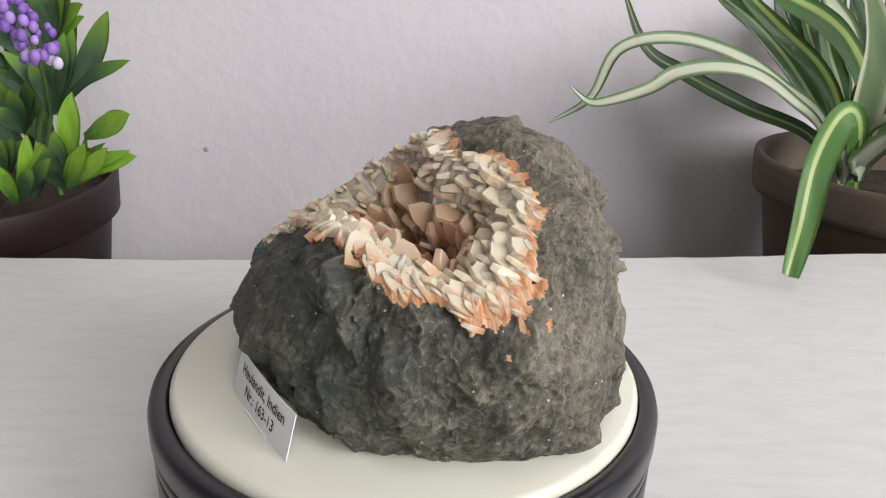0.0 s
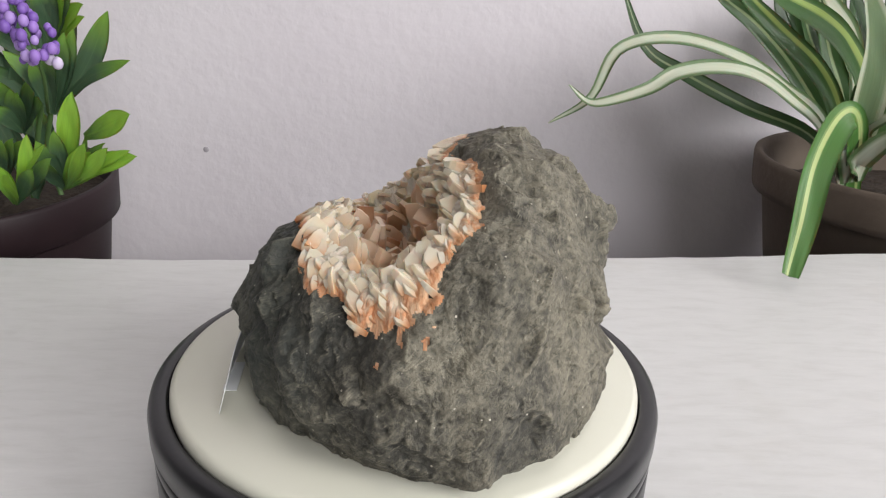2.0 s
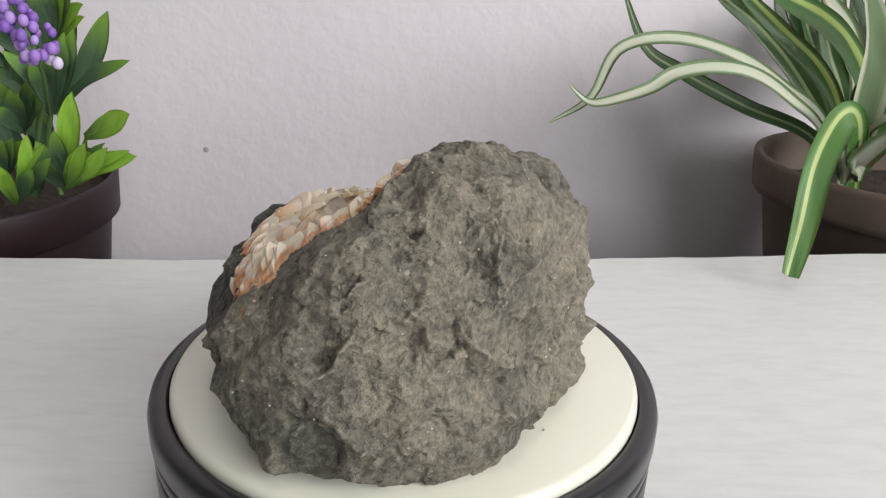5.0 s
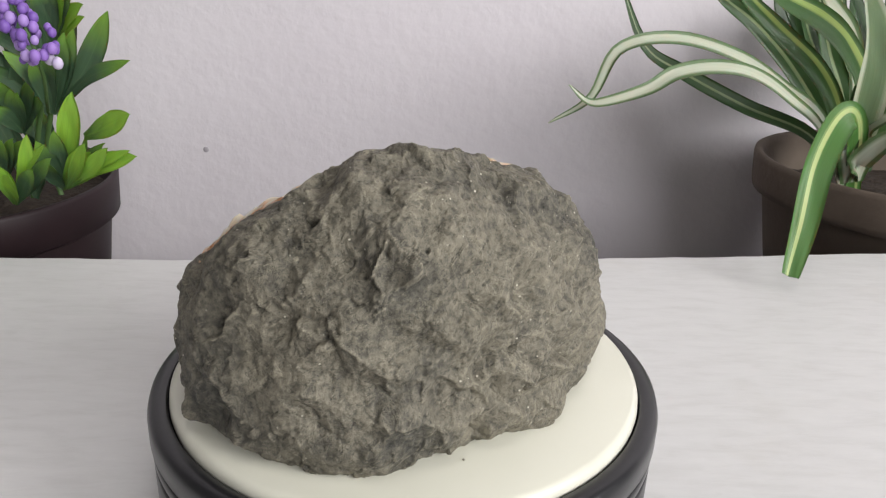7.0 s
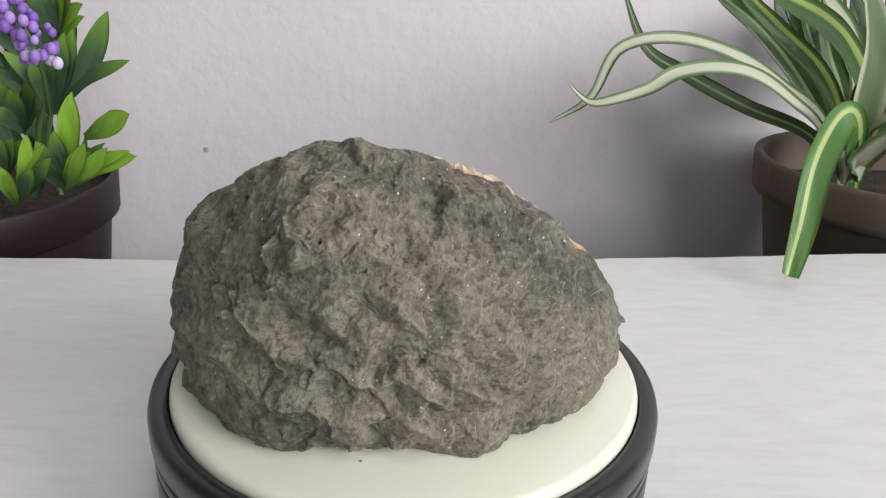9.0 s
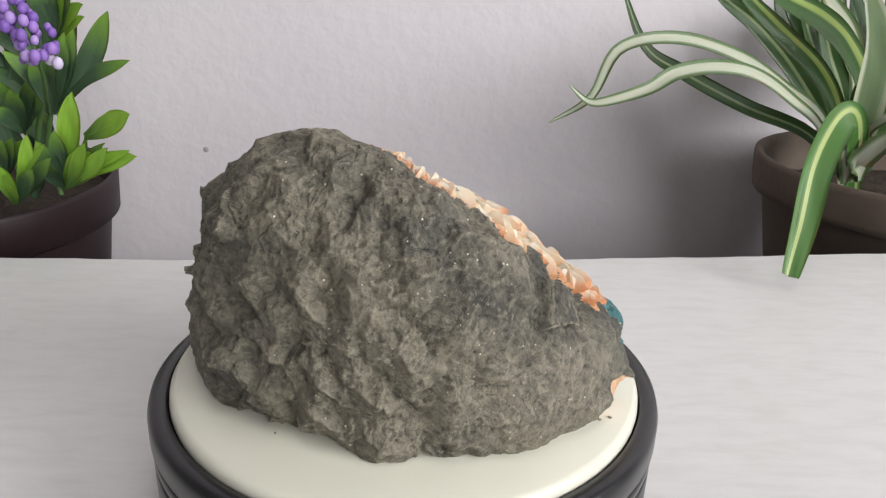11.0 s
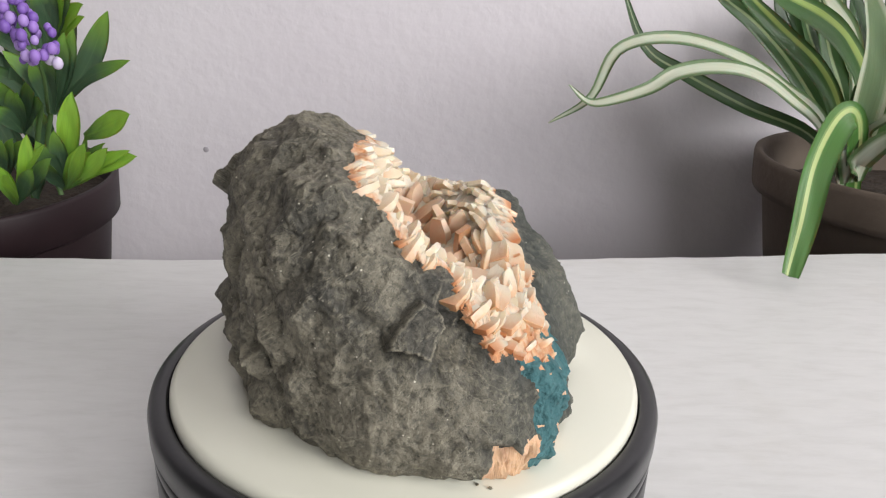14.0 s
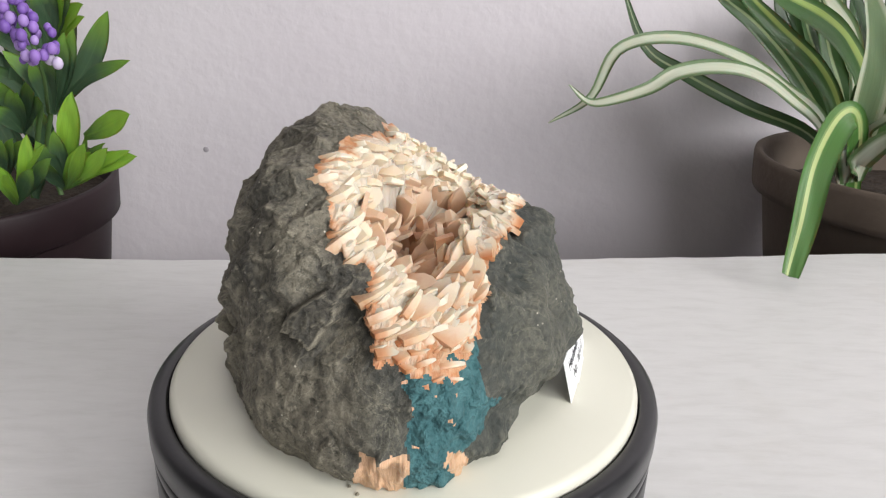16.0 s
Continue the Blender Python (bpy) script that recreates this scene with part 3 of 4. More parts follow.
def build_crystals(g):
    rng = random.Random(11)
    kinds = []
    for i in range(14):
        me = crystal_mesh(i)
        me.materials.append(M_CRYSTAL if i < 9 else M_CAVITY)
        kinds.append(me)
    # spread over the opening from the core's directions
    dirs = np.random.RandomState(4).randn(40000, 3)
    dirs /= np.linalg.norm(dirs, axis=1)[:, None]
    dirs = dirs[dirs[:, 2] > 0.0]
    p, s, p0 = stone_surface(dirs)
    keep = s < 0.97
    taken, fringe, count = [], [], [0, 0]
    for q, si, q0, d in zip(p[keep], s[keep], p0[keep], dirs[keep]):
        ring, fine = 0.64 < si < 0.86, si >= 0.86
        gap = 2.8 if fine else 3.0 if ring else 4.6
        if (not fine and count[int(ring)] >= (90, 200)[int(ring)]) or (fine and len(fringe) >= 900):
            continue
        if any((q[0] - o[0]) ** 2 + (q[1] - o[1]) ** 2 + (q[2] - o[2]) ** 2 < gap * gap for o, kind in taken if kind == (ring, fine)):
            continue
        taken.append((q, (ring, fine)))
        inward = np.array([-3.6, 8.8, q0[2] - 4.0]) - q0
        inward -= d * inward.dot(d) * 0.9
        inward /= np.linalg.norm(inward) + 1e-6
        if fine:
            way = Vector(inward - 0.02 * d) + Vector((rng.gauss(0, 0.22), rng.gauss(0, 0.22), rng.gauss(0, 0.12)))
            me, size, sink, root, roll = kinds[rng.randrange(9)], rng.uniform(3.5, 6.5), 0.75, 0.5, rng.gauss(0, 0.3)
        elif ring:
            count[1] += 1
            way = Vector(inward - 0.04 * d) + Vector((rng.gauss(0, 0.16), rng.gauss(0, 0.16), rng.gauss(0, 0.12)))
            me, size, sink, root, roll = kinds[rng.randrange(9)], rng.uniform(6.0, 10.0), 0.9, 0.66, rng.gauss(0, 0.5)
        else:
            count[0] += 1
            way = Vector(0.6 * inward + 0.6 * d) + Vector((rng.gauss(0, 0.4), rng.gauss(0, 0.4), rng.gauss(0, 0.3)))
            me, size, sink, root, roll = kinds[9 + rng.randrange(5)], rng.uniform(9.0, 15.0), 1.5, 0.5, rng.uniform(-1.6, 1.6)
        m = way.to_track_quat("Z", "Y").to_matrix().to_4x4() @ Matrix.Rotation(roll, 4, "Z")
        start = Vector(q) - way.normalized() * size * root - Vector(d) * sink
        k = size * MM
        m = Matrix.Translation(start * MM) @ m @ Matrix.Diagonal((k * rng.uniform(0.8, 1.25), k * rng.uniform(0.8, 1.2), k, 1))
        if fine:
            fringe.append((me, m))
        else:
            ob = new("crystal", me)
            ob.parent = g
            ob.matrix_basis = m
    verts, faces, along = [], [], []
    for me, m in fringe:
        n = len(verts)
        verts += [m @ v.co for v in me.vertices]
        along += [v.co.z for v in me.vertices]
        faces += [tuple(n + i for i in f.vertices) for f in me.polygons]
    ob = mesh_ob("crystal_fringe", verts, faces, M_FRINGE, g, "fibrous orange and cream crystal fringe", smooth=False)
    ob["kind"] = "stuff"
    ob.data.attributes.new("along", "FLOAT", "POINT").data.foreach_set("value", np.array(along, dtype=np.float32))


# ---- label card ----
def build_card():
    """A little folded card; its own frame: x along the writing, z up the face, front towards -y."""
    card = tagged(new("label_card"), "small white printed label card leaning beside the geode", "label")
    w, h, lean, arc = 0.0370, 0.0122, radians(15), radians(9)

    def bent(x, z, lift=0.0):
        """A point of the bowed panel: x along it, z up it, lift off its face."""
        a = (x / w - 0.5) * arc
        r = w / arc
        foot = Vector((w / 2 + r * math.sin(a), -r * math.cos(a) + r * math.cos(arc / 2), 0))
        out = Vector((math.sin(a), -math.cos(a), 0))
        return foot + Vector((0, 0, z * math.cos(lean))) - out * (z * math.sin(lean)) + out * lift

    bm = bmesh.new()
    n = 16
    rows = [[[bm.verts.new(bent(w * i / n, z, o)) for i in range(n + 1)] for z in (0.0, h)] for o in (0.0, -0.00022)]
    for i in range(n):
        bm.faces.new((rows[0][0][i], rows[0][0][i + 1], rows[0][1][i + 1], rows[0][1][i]))
        bm.faces.new((rows[1][0][i + 1], rows[1][0][i], rows[1][1][i], rows[1][1][i + 1]))
        for k in (0, 1):
            bm.faces.new((rows[0][k][i], rows[1][k][i], rows[1][k][i + 1], rows[0][k][i + 1]))
    for i in (0, n):
        bm.faces.new((rows[0][0][i], rows[0][1][i], rows[1][1][i], rows[1][0][i]))
    part("panel", bm, M_PAPER, card)
    part("fold", box(0.3 * w, 0.7 * w, -0.0010, 0.0026, 0.0, 0.0003), M_PAPER, card)
    for words, z in (("Heulandit, Indien", 0.0073), ("Nr.: 163-13", 0.0028)):
        cu = bpy.data.curves.new("writing", "FONT")
        cu.body, cu.size, cu.align_x, cu.offset = words, 0.0042, "CENTER", 0.00005
        tmp = new("writing", cu)
        bpy.context.view_layer.update()
        me = bpy.data.meshes.new_from_object(tmp.evaluated_get(bpy.context.evaluated_depsgraph_get()))
        bpy.data.objects.remove(tmp)
        for v in me.vertices:
            v.co = bent(w / 2 + v.co.x, z + v.co.y, 0.00012)
        me.materials.append(M_INK)
        ob = new("writing", me)
        ob.parent = card
    return card


# ---- plants ----
def curve_points(ctrl, n):
    """Smooth line through control points (Catmull-Rom)."""
    c = [Vector(p) for p in ctrl]
    c = [c[0] * 2 - c[1]] + c + [c[-1] * 2 - c[-2]]
    out = []
    segs = len(c) - 3
    for i in range(n + 1):
        f = min(i / n * segs, segs - 1e-6)
        k = int(f)
        t = f - k
        a, b, d, e = c[k], c[k + 1], c[k + 2], c[k + 3]
        out.append(0.5 * ((2 * b) + (d - a) * t + (2 * a - 5 * b + 4 * d - e) * t * t + (3 * b - a - 3 * d + e) * t ** 3))
    return out


def leaf(parent, ctrl, width, mat, face=(0, -0.6, 0.8), fold=0.25, tip=0.06, base=0.55, widest=0.45, twist=0.0, n=22, label=""):
    pts = curve_points(ctrl, n)
    cols = 7
    verts, uvs, faces = [], [], []
    face = Vector(face)
    thick = 0.0005
    for side in (1, -1):
        for i, p in enumerate(pts):
            f = i / n
            d = (pts[min(i + 1, n)] - pts[max(i - 1, 0)]).normalized()
            nrm = Matrix.Rotation(twist * f, 3, d) @ face
            nrm = (nrm - d * nrm.dot(d)).normalized()
            across = d.cross(nrm)
            if f < widest:
                k = base + (1 - base) * math.sin(f / widest * math.pi / 2)
            else:
                k = tip + (1 - tip) * math.cos((f - widest) / (1 - widest) * math.pi / 2) ** 0.75
            for c in range(cols):
                x = c / (cols - 1) * 2 - 1
                ripple = 0.02 * width * math.sin(17 * f + 4 * x)
                verts.append(p + across * (x * width / 2 * k) + nrm * (fold * abs(x) * width / 2 * k + ripple + side * thick * (1 - 0.85 * abs(x))))
                uvs.append((c / (cols - 1), f))
    m = (n + 1) * cols
    for s in (0, 1):
        for i in range(n):
            for c in range(cols - 1):
                q = (i * cols + c, i * cols + c + 1, (i + 1) * cols + c + 1, (i + 1) * cols + c)
                faces.append(tuple(v + s * m for v in (q if s else q[::-1])))
    for i in range(n):
        for c in (0, cols - 1):
            q = (i * cols + c, (i + 1) * cols + c, (i + 1) * cols + c + m, i * cols + c + m)
            faces.append(q if c == 0 else q[::-1])
    return mesh_ob("leaf", verts, faces, mat, parent, label, uv=uvs)


def soil_disc(parent, radius, z):
    rng = np.random.RandomState(2)
    verts, faces, n = [(0, 0, z)], [], 48
    for k in range(1, 9):
        for i in range(n):
            a = 2 * math.pi * i / n
            verts.append((radius * k / 8 * math.cos(a), radius * k / 8 * math.sin(a), z + rng.uniform(-0.002, 0.002)))
    for i in range(n):
        faces.append((0, 1 + i, 1 + (i + 1) % n))
    for k in range(7):
        for i in range(n):
            j = (i + 1) % n
            faces.append((1 + k * n + i, 1 + (k + 1) * n + i, 1 + (k + 1) * n + j, 1 + k * n + j))
    return mesh_ob("soil", verts, faces, M_SOIL, parent, "dark crumbly potting soil")


def build_spider_plant():
    ox, oy, oz = 0.3543, 0.315, -0.16
    plant = tagged(new("spider_plant"), "green and cream striped spider plant in a weathered clay pot", "potted plant")
    plant.location = (ox, oy, oz)
    rim, k = 0.1418, 0.9949
    pot = lathe("pot", [(r * k, z) for r, z in [(0.0, 0.0), (0.072, 0.0), (0.075, 0.002), (0.096, rim - 0.030), (0.0975, rim - 0.028), (0.1035, rim - 0.027), (0.1045, rim - 0.022),
                        (0.106, rim - 0.004), (0.1055, rim - 0.001), (0.1035, rim), (0.1005, rim - 0.001), (0.0985, rim - 0.006), (0.094, rim - 0.035), (0.0, rim - 0.037)]],
                M_CLAY, plant, "weathered brown clay pot with a thick rim", 96)
    soil_disc(plant, 0.095 * k, rim - 0.030)

    def blade(ctrl, width, mat=M_STRIPED, **kw):
        leaf(plant, [(x - ox, y - oy, z - oz) for x, y, z in ctrl], width, mat, **kw)
    blade([(0.289, 0.285, -0.03), (0.257, 0.27, 0.019), (0.22, 0.25, 0.041), (0.184, 0.235, 0.060), (0.142, 0.22, 0.071), (0.108, 0.21, 0.066), (0.094, 0.205, 0.041), (0.072, 0.2, 0.028)],
          0.0105, M_PALE, face=(0, -0.75, 0.65), n=40, widest=0.2)
    blade([(0.286, 0.28, -0.03), (0.253, 0.26, 0.014), (0.22, 0.24, 0.036), (0.19, 0.225, 0.052), (0.162, 0.21, 0.058), (0.137, 0.2, 0.056), (0.121, 0.195, 0.048), (0.099, 0.19, 0.042), (0.089, 0.19, 0.042), (0.079, 0.19, 0.05)],
          0.0105, M_PALE, face=(0, -0.75, 0.65), n=44, widest=0.2)
    blade([(0.299, 0.3, -0.03), (0.272, 0.31, 0.001), (0.229, 0.32, 0.017), (0.186, 0.33, 0.037), (0.158, 0.335, 0.054), (0.138, 0.34, 0.094)], 0.011, face=(0, -0.9, 0.3), n=30)
    blade([(0.288, 0.27, -0.03), (0.268, 0.25, 0.02), (0.236, 0.21, 0.033), (0.214, 0.185, 0.014), (0.202, 0.165, -0.014), (0.192, 0.15, -0.036)], 0.016, M_HANGING, face=(-0.2, -0.9, 0.3), tip=0.55, n=34)
    blade([(0.303, 0.310, -0.023), (0.284, 0.314, 0.009), (0.255, 0.318, 0.045), (0.228, 0.322, 0.071), (0.206, 0.326, 0.086), (0.188, 0.330, 0.101)], 0.0135, M_STRIPED, face=(-0.4, -0.9, 0.25), base=0.7, n=26)
    blade([(0.299, 0.300, -0.020), (0.279, 0.298, 0.023), (0.259, 0.296, 0.048), (0.230, 0.294, 0.070), (0.207, 0.292, 0.088), (0.190, 0.290, 0.104)], 0.0135, M_DEEP, face=(-0.2, -0.9, 0.25), base=0.7, n=26)
    blade([(0.288, 0.280, -0.011), (0.277, 0.268, 0.039), (0.254, 0.256, 0.066), (0.230, 0.244, 0.081), (0.201, 0.232, 0.092), (0.181, 0.220, 0.101)], 0.0165, M_DEEP, face=(0.2, -0.9, 0.25), base=0.7, n=26)
    blade([(0.295, 0.290, -0.013), (0.279, 0.280, 0.040), (0.263, 0.270, 0.071), (0.240, 0.260, 0.091), (0.223, 0.250, 0.107)], 0.0130, M_PALE, face=(0.1, -0.9, 0.25), base=0.7, n=26)
    blade([(0.284, 0.270, -0.008), (0.274, 0.255, 0.024), (0.265, 0.240, 0.054), (0.251, 0.225, 0.080), (0.231, 0.210, 0.103)], 0.0215, M_SAGE, face=(-0.1, -0.9, 0.25), base=0.7, n=26)
    blade([(0.310, 0.320, -0.021), (0.297, 0.327, 0.021), (0.270, 0.333, 0.064), (0.259, 0.340, 0.098)], 0.0140, M_STRIPED, face=(0.3, -0.9, 0.25), base=0.7, n=26)
    blade([(0.310, 0.320, -0.021), (0.298, 0.323, 0.022), (0.283, 0.327, 0.055), (0.266, 0.330, 0.098)], 0.0140, M_STRIPED, face=(-0.3, -0.9, 0.25), base=0.7, n=26)
    blade([(0.318, 0.330, -0.024), (0.309, 0.333, 0.020), (0.296, 0.337, 0.058), (0.288, 0.340, 0.099)], 0.0160, M_STRIPED, face=(0.2, -0.9, 0.25), base=0.7, n=26)
    blade([(0.322, 0.340, -0.027), (0.297, 0.347, 0.021), (0.263, 0.353, 0.063), (0.250, 0.360, 0.100)], 0.0140, M_DARKLEAF, face=(0.2, -0.9, 0.25), base=0.7, n=26)
    blade([(0.320, 0.330, -0.024), (0.320, 0.337, 0.024), (0.317, 0.343, 0.062), (0.297, 0.350, 0.102)], 0.0180, M_DARKLEAF, face=(0.4, -0.9, 0.25), base=0.7, n=26)
    blade([(0.316, 0.320, -0.021), (0.324, 0.323, 0.027), (0.327, 0.327, 0.064), (0.320, 0.330, 0.104)], 0.0180, M_STRIPED, face=(0.1, -0.9, 0.25), base=0.7, n=26)
    blade([(0.284, 0.270, -0.012), (0.279, 0.260, 0.013), (0.285, 0.250, 0.025), (0.295, 0.240, 0.031)], 0.0120, M_PALE, face=(0, -0.6, 0.7), base=0.8)
    blade([(0.285, 0.270, -0.016), (0.278, 0.257, -0.005), (0.284, 0.243, 0.013), (0.294, 0.230, 0.025)], 0.0140, M_PALE, face=(0, -0.7, 0.6), base=0.8)
    blade([(0.291, 0.280, -0.015), (0.291, 0.273, 0.002), (0.298, 0.267, 0.014), (0.314, 0.260, 0.022)], 0.0100, M_DEEP, face=(0, -0.7, 0.6), base=0.8)
    blade([(0.280, 0.265, -0.019), (0.272, 0.260, 0.002), (0.268, 0.255, 0.026), (0.264, 0.250, 0.045)], 0.0110, M_PALE, face=(-0.3, -0.9, 0.1), base=0.9, tip=0.5)
    blade([(0.279, 0.270, -0.018), (0.273, 0.268, -0.002), (0.271, 0.265, 0.017)], 0.0100, M_PALE, face=(0.3, -0.9, 0.1), base=0.9, tip=0.5)
    blade([(0.284, 0.265, -0.018), (0.282, 0.257, -0.001), (0.287, 0.250, 0.007)], 0.0120, M_PALE, face=(0, -0.8, 0.4), base=0.9, tip=0.5)
    blade([(0.313, 0.330, -0.028), (0.304, 0.360, 0.015), (0.291, 0.385, 0.056), (0.278, 0.400, 0.101)], 0.0190, M_DARKLEAF, face=(-0.4, -0.9, 0.2), base=0.7)
    blade([(0.315, 0.330, -0.028), (0.310, 0.360, 0.015), (0.301, 0.385, 0.057), (0.291, 0.400, 0.102)], 0.0190, M_DARKLEAF, face=(0.3, -0.9, 0.2), base=0.7)
    blade([(0.317, 0.330, -0.028), (0.316, 0.360, 0.015), (0.311, 0.385, 0.057), (0.304, 0.400, 0.102)], 0.0190, M_DARKLEAF, face=(0.1, -0.9, 0.2), base=0.7)
    blade([(0.319, 0.330, -0.028), (0.321, 0.360, 0.015), (0.320, 0.385, 0.057), (0.315, 0.400, 0.103)], 0.0190, M_DARKLEAF, face=(-0.2, -0.9, 0.2), base=0.7)
    blade([(0.321, 0.330, -0.028), (0.327, 0.360, 0.016), (0.330, 0.385, 0.058), (0.328, 0.400, 0.103)], 0.0190, M_DARKLEAF, face=(0.4, -0.9, 0.2), base=0.7)
    blade([(0.323, 0.330, -0.028), (0.333, 0.360, 0.016), (0.342, 0.385, 0.058), (0.343, 0.400, 0.104)], 0.0190, M_DARKLEAF, face=(-0.3, -0.9, 0.2), base=0.7)
    blade([(0.325, 0.330, -0.028), (0.340, 0.360, 0.016), (0.354, 0.385, 0.058), (0.358, 0.400, 0.104)], 0.0190, M_DARKLEAF, face=(0.2, -0.9, 0.2), base=0.7)
    blade([(0.327, 0.330, -0.028), (0.346, 0.360, 0.016), (0.365, 0.385, 0.059), (0.371, 0.400, 0.105)], 0.0190, M_DARKLEAF, face=(0.0, -0.9, 0.2), base=0.7)
    return plant


def build_lavender():
    ox, oy, oz = -0.297, 0.285, -0.16
    plant = tagged(new("artificial_lavender"), "artificial lavender with lime-tipped leaves in a plum plastic pot", "potted plant")
    plant.location = (ox, oy, oz)
    rim = 0.124
    lathe("pot", [(0.0, 0.0), (0.080, 0.0), (0.083, 0.002), (0.0945, rim - 0.030), (0.0945, rim - 0.028), (0.0985, rim - 0.0275), (0.1005, rim - 0.026), (0.102, rim - 0.002),
                  (0.101, rim), (0.0985, rim), (0.0975, rim - 0.004), (0.094, rim - 0.03), (0.0, rim - 0.032)], M_PLUM, plant, "dark plum plastic pot", 96)
    soil_disc(plant, 0.0965, rim - 0.016)

    def blade(ctrl, width, mat, **kw):
        leaf(plant, [(x - ox, y - oy, z - oz) for x, y, z in ctrl], width, mat, **kw)
    blade([(-0.196, 0.225, 0.021), (-0.171, 0.216, 0.048), (-0.153, 0.207, 0.077)], 0.0120, M_FAKE, face=(0.4, -0.9, 0.35), widest=0.62, base=0.28, n=14)
    blade([(-0.196, 0.225, 0.021), (-0.172, 0.216, 0.041), (-0.145, 0.207, 0.053)], 0.0090, M_FAKE, face=(-0.5, -0.9, 0.35), widest=0.62, base=0.28, n=14)
    blade([(-0.196, 0.225, 0.021), (-0.185, 0.216, 0.044), (-0.176, 0.207, 0.066)], 0.0100, M_FAKE, face=(0.2, -0.9, 0.35), widest=0.62, base=0.28, n=14)
    blade([(-0.196, 0.225, 0.021), (-0.182, 0.216, 0.045), (-0.171, 0.207, 0.068)], 0.0090, M_FAKE, face=(0.2, -0.9, 0.35), widest=0.62, base=0.28, n=14)
    blade([(-0.196, 0.225, 0.021), (-0.191, 0.216, 0.039), (-0.185, 0.207, 0.056)], 0.0100, M_FAKE, face=(0.0, -0.9, 0.35), widest=0.62, base=0.28, n=14)
    blade([(-0.196, 0.225, 0.021), (-0.199, 0.216, 0.041), (-0.208, 0.207, 0.056)], 0.0090, M_FAKE, face=(0.5, -0.9, 0.35), widest=0.62, base=0.28, n=14)
    blade([(-0.196, 0.225, 0.021), (-0.195, 0.216, 0.037), (-0.195, 0.207, 0.051)], 0.0090, M_FAKE, face=(0.2, -0.9, 0.35), widest=0.62, base=0.28, n=14)
    blade([(-0.192, 0.215, -0.019), (-0.181, 0.206, 0.011), (-0.172, 0.197, 0.038)], 0.0125, M_LIME, face=(0.1, -0.9, 0.35), widest=0.62, base=0.28, n=14)
    blade([(-0.192, 0.215, -0.019), (-0.179, 0.206, -0.006), (-0.167, 0.197, 0.007)], 0.0100, M_LIME, face=(0.0, -0.9, 0.35), widest=0.62, base=0.28, n=14)
    blade([(-0.192, 0.215, -0.019), (-0.187, 0.206, 0.000), (-0.184, 0.197, 0.018)], 0.0090, M_FAKE, face=(0.2, -0.9, 0.35), widest=0.62, base=0.28, n=14)
    blade([(-0.192, 0.215, -0.019), (-0.192, 0.206, -0.003), (-0.194, 0.197, 0.012)], 0.0100, M_FAKE, face=(0.2, -0.9, 0.35), widest=0.62, base=0.28, n=14)
    blade([(-0.192, 0.215, -0.019), (-0.195, 0.206, -0.004), (-0.201, 0.197, 0.008)], 0.0080, M_FAKE, face=(0.3, -0.9, 0.35), widest=0.62, base=0.28, n=14)
    blade([(-0.192, 0.215, -0.019), (-0.192, 0.206, -0.009), (-0.191, 0.197, 0.002)], 0.0100, M_FAKE, face=(0.0, -0.9, 0.35), widest=0.62, base=0.28, n=14)
    blade([(-0.192, 0.215, -0.019), (-0.176, 0.206, -0.002), (-0.159, 0.197, 0.012)], 0.0060, M_FAKE, face=(-0.2, -0.9, 0.35), widest=0.62, base=0.28, n=14)
    blade([(-0.192, 0.215, -0.019), (-0.181, 0.206, -0.005), (-0.172, 0.197, 0.009)], 0.0090, M_LIME, face=(0.2, -0.9, 0.35), widest=0.62, base=0.28, n=14)
    blade([(-0.185, 0.205, -0.015), (-0.163, 0.196, -0.000), (-0.140, 0.187, 0.008)], 0.0110, M_LIME, face=(-0.5, -0.9, 0.35), widest=0.62, base=0.28, n=14)
    blade([(-0.185, 0.205, -0.015), (-0.165, 0.196, 0.000), (-0.143, 0.187, 0.011)], 0.0070, M_LIME, face=(-0.4, -0.9, 0.35), widest=0.62, base=0.28, n=14)
    blade([(-0.185, 0.205, -0.015), (-0.168, 0.196, -0.002), (-0.154, 0.187, 0.012)], 0.0090, M_LIME, face=(0.2, -0.9, 0.35), widest=0.62, base=0.28, n=14)
    blade([(-0.185, 0.205, -0.015), (-0.174, 0.196, -0.000), (-0.165, 0.187, 0.014)], 0.0080, M_LIME, face=(0.1, -0.9, 0.35), widest=0.62, base=0.28, n=14)
    blade([(-0.214, 0.205, -0.025), (-0.210, 0.196, -0.014), (-0.206, 0.187, -0.003)], 0.0100, M_LIME, face=(0.0, -0.9, 0.35), widest=0.62, base=0.28, n=14)
    blade([(-0.214, 0.205, -0.025), (-0.201, 0.196, -0.003), (-0.193, 0.187, 0.018)], 0.0080, M_LIME, face=(0.3, -0.9, 0.35), widest=0.62, base=0.28, n=14)
    blade([(-0.214, 0.205, -0.025), (-0.201, 0.196, -0.004), (-0.185, 0.187, 0.013)], 0.0060, M_LIME, face=(-0.4, -0.9, 0.35), widest=0.62, base=0.28, n=14)
    blade([(-0.214, 0.205, -0.025), (-0.212, 0.196, -0.011), (-0.211, 0.187, 0.002)], 0.0090, M_LIME, face=(0.2, -0.9, 0.35), widest=0.62, base=0.28, n=14)
    blade([(-0.214, 0.205, -0.025), (-0.203, 0.196, -0.012), (-0.193, 0.187, -0.000)], 0.0090, M_FAKE, face=(0.2, -0.9, 0.35), widest=0.62, base=0.28, n=14)
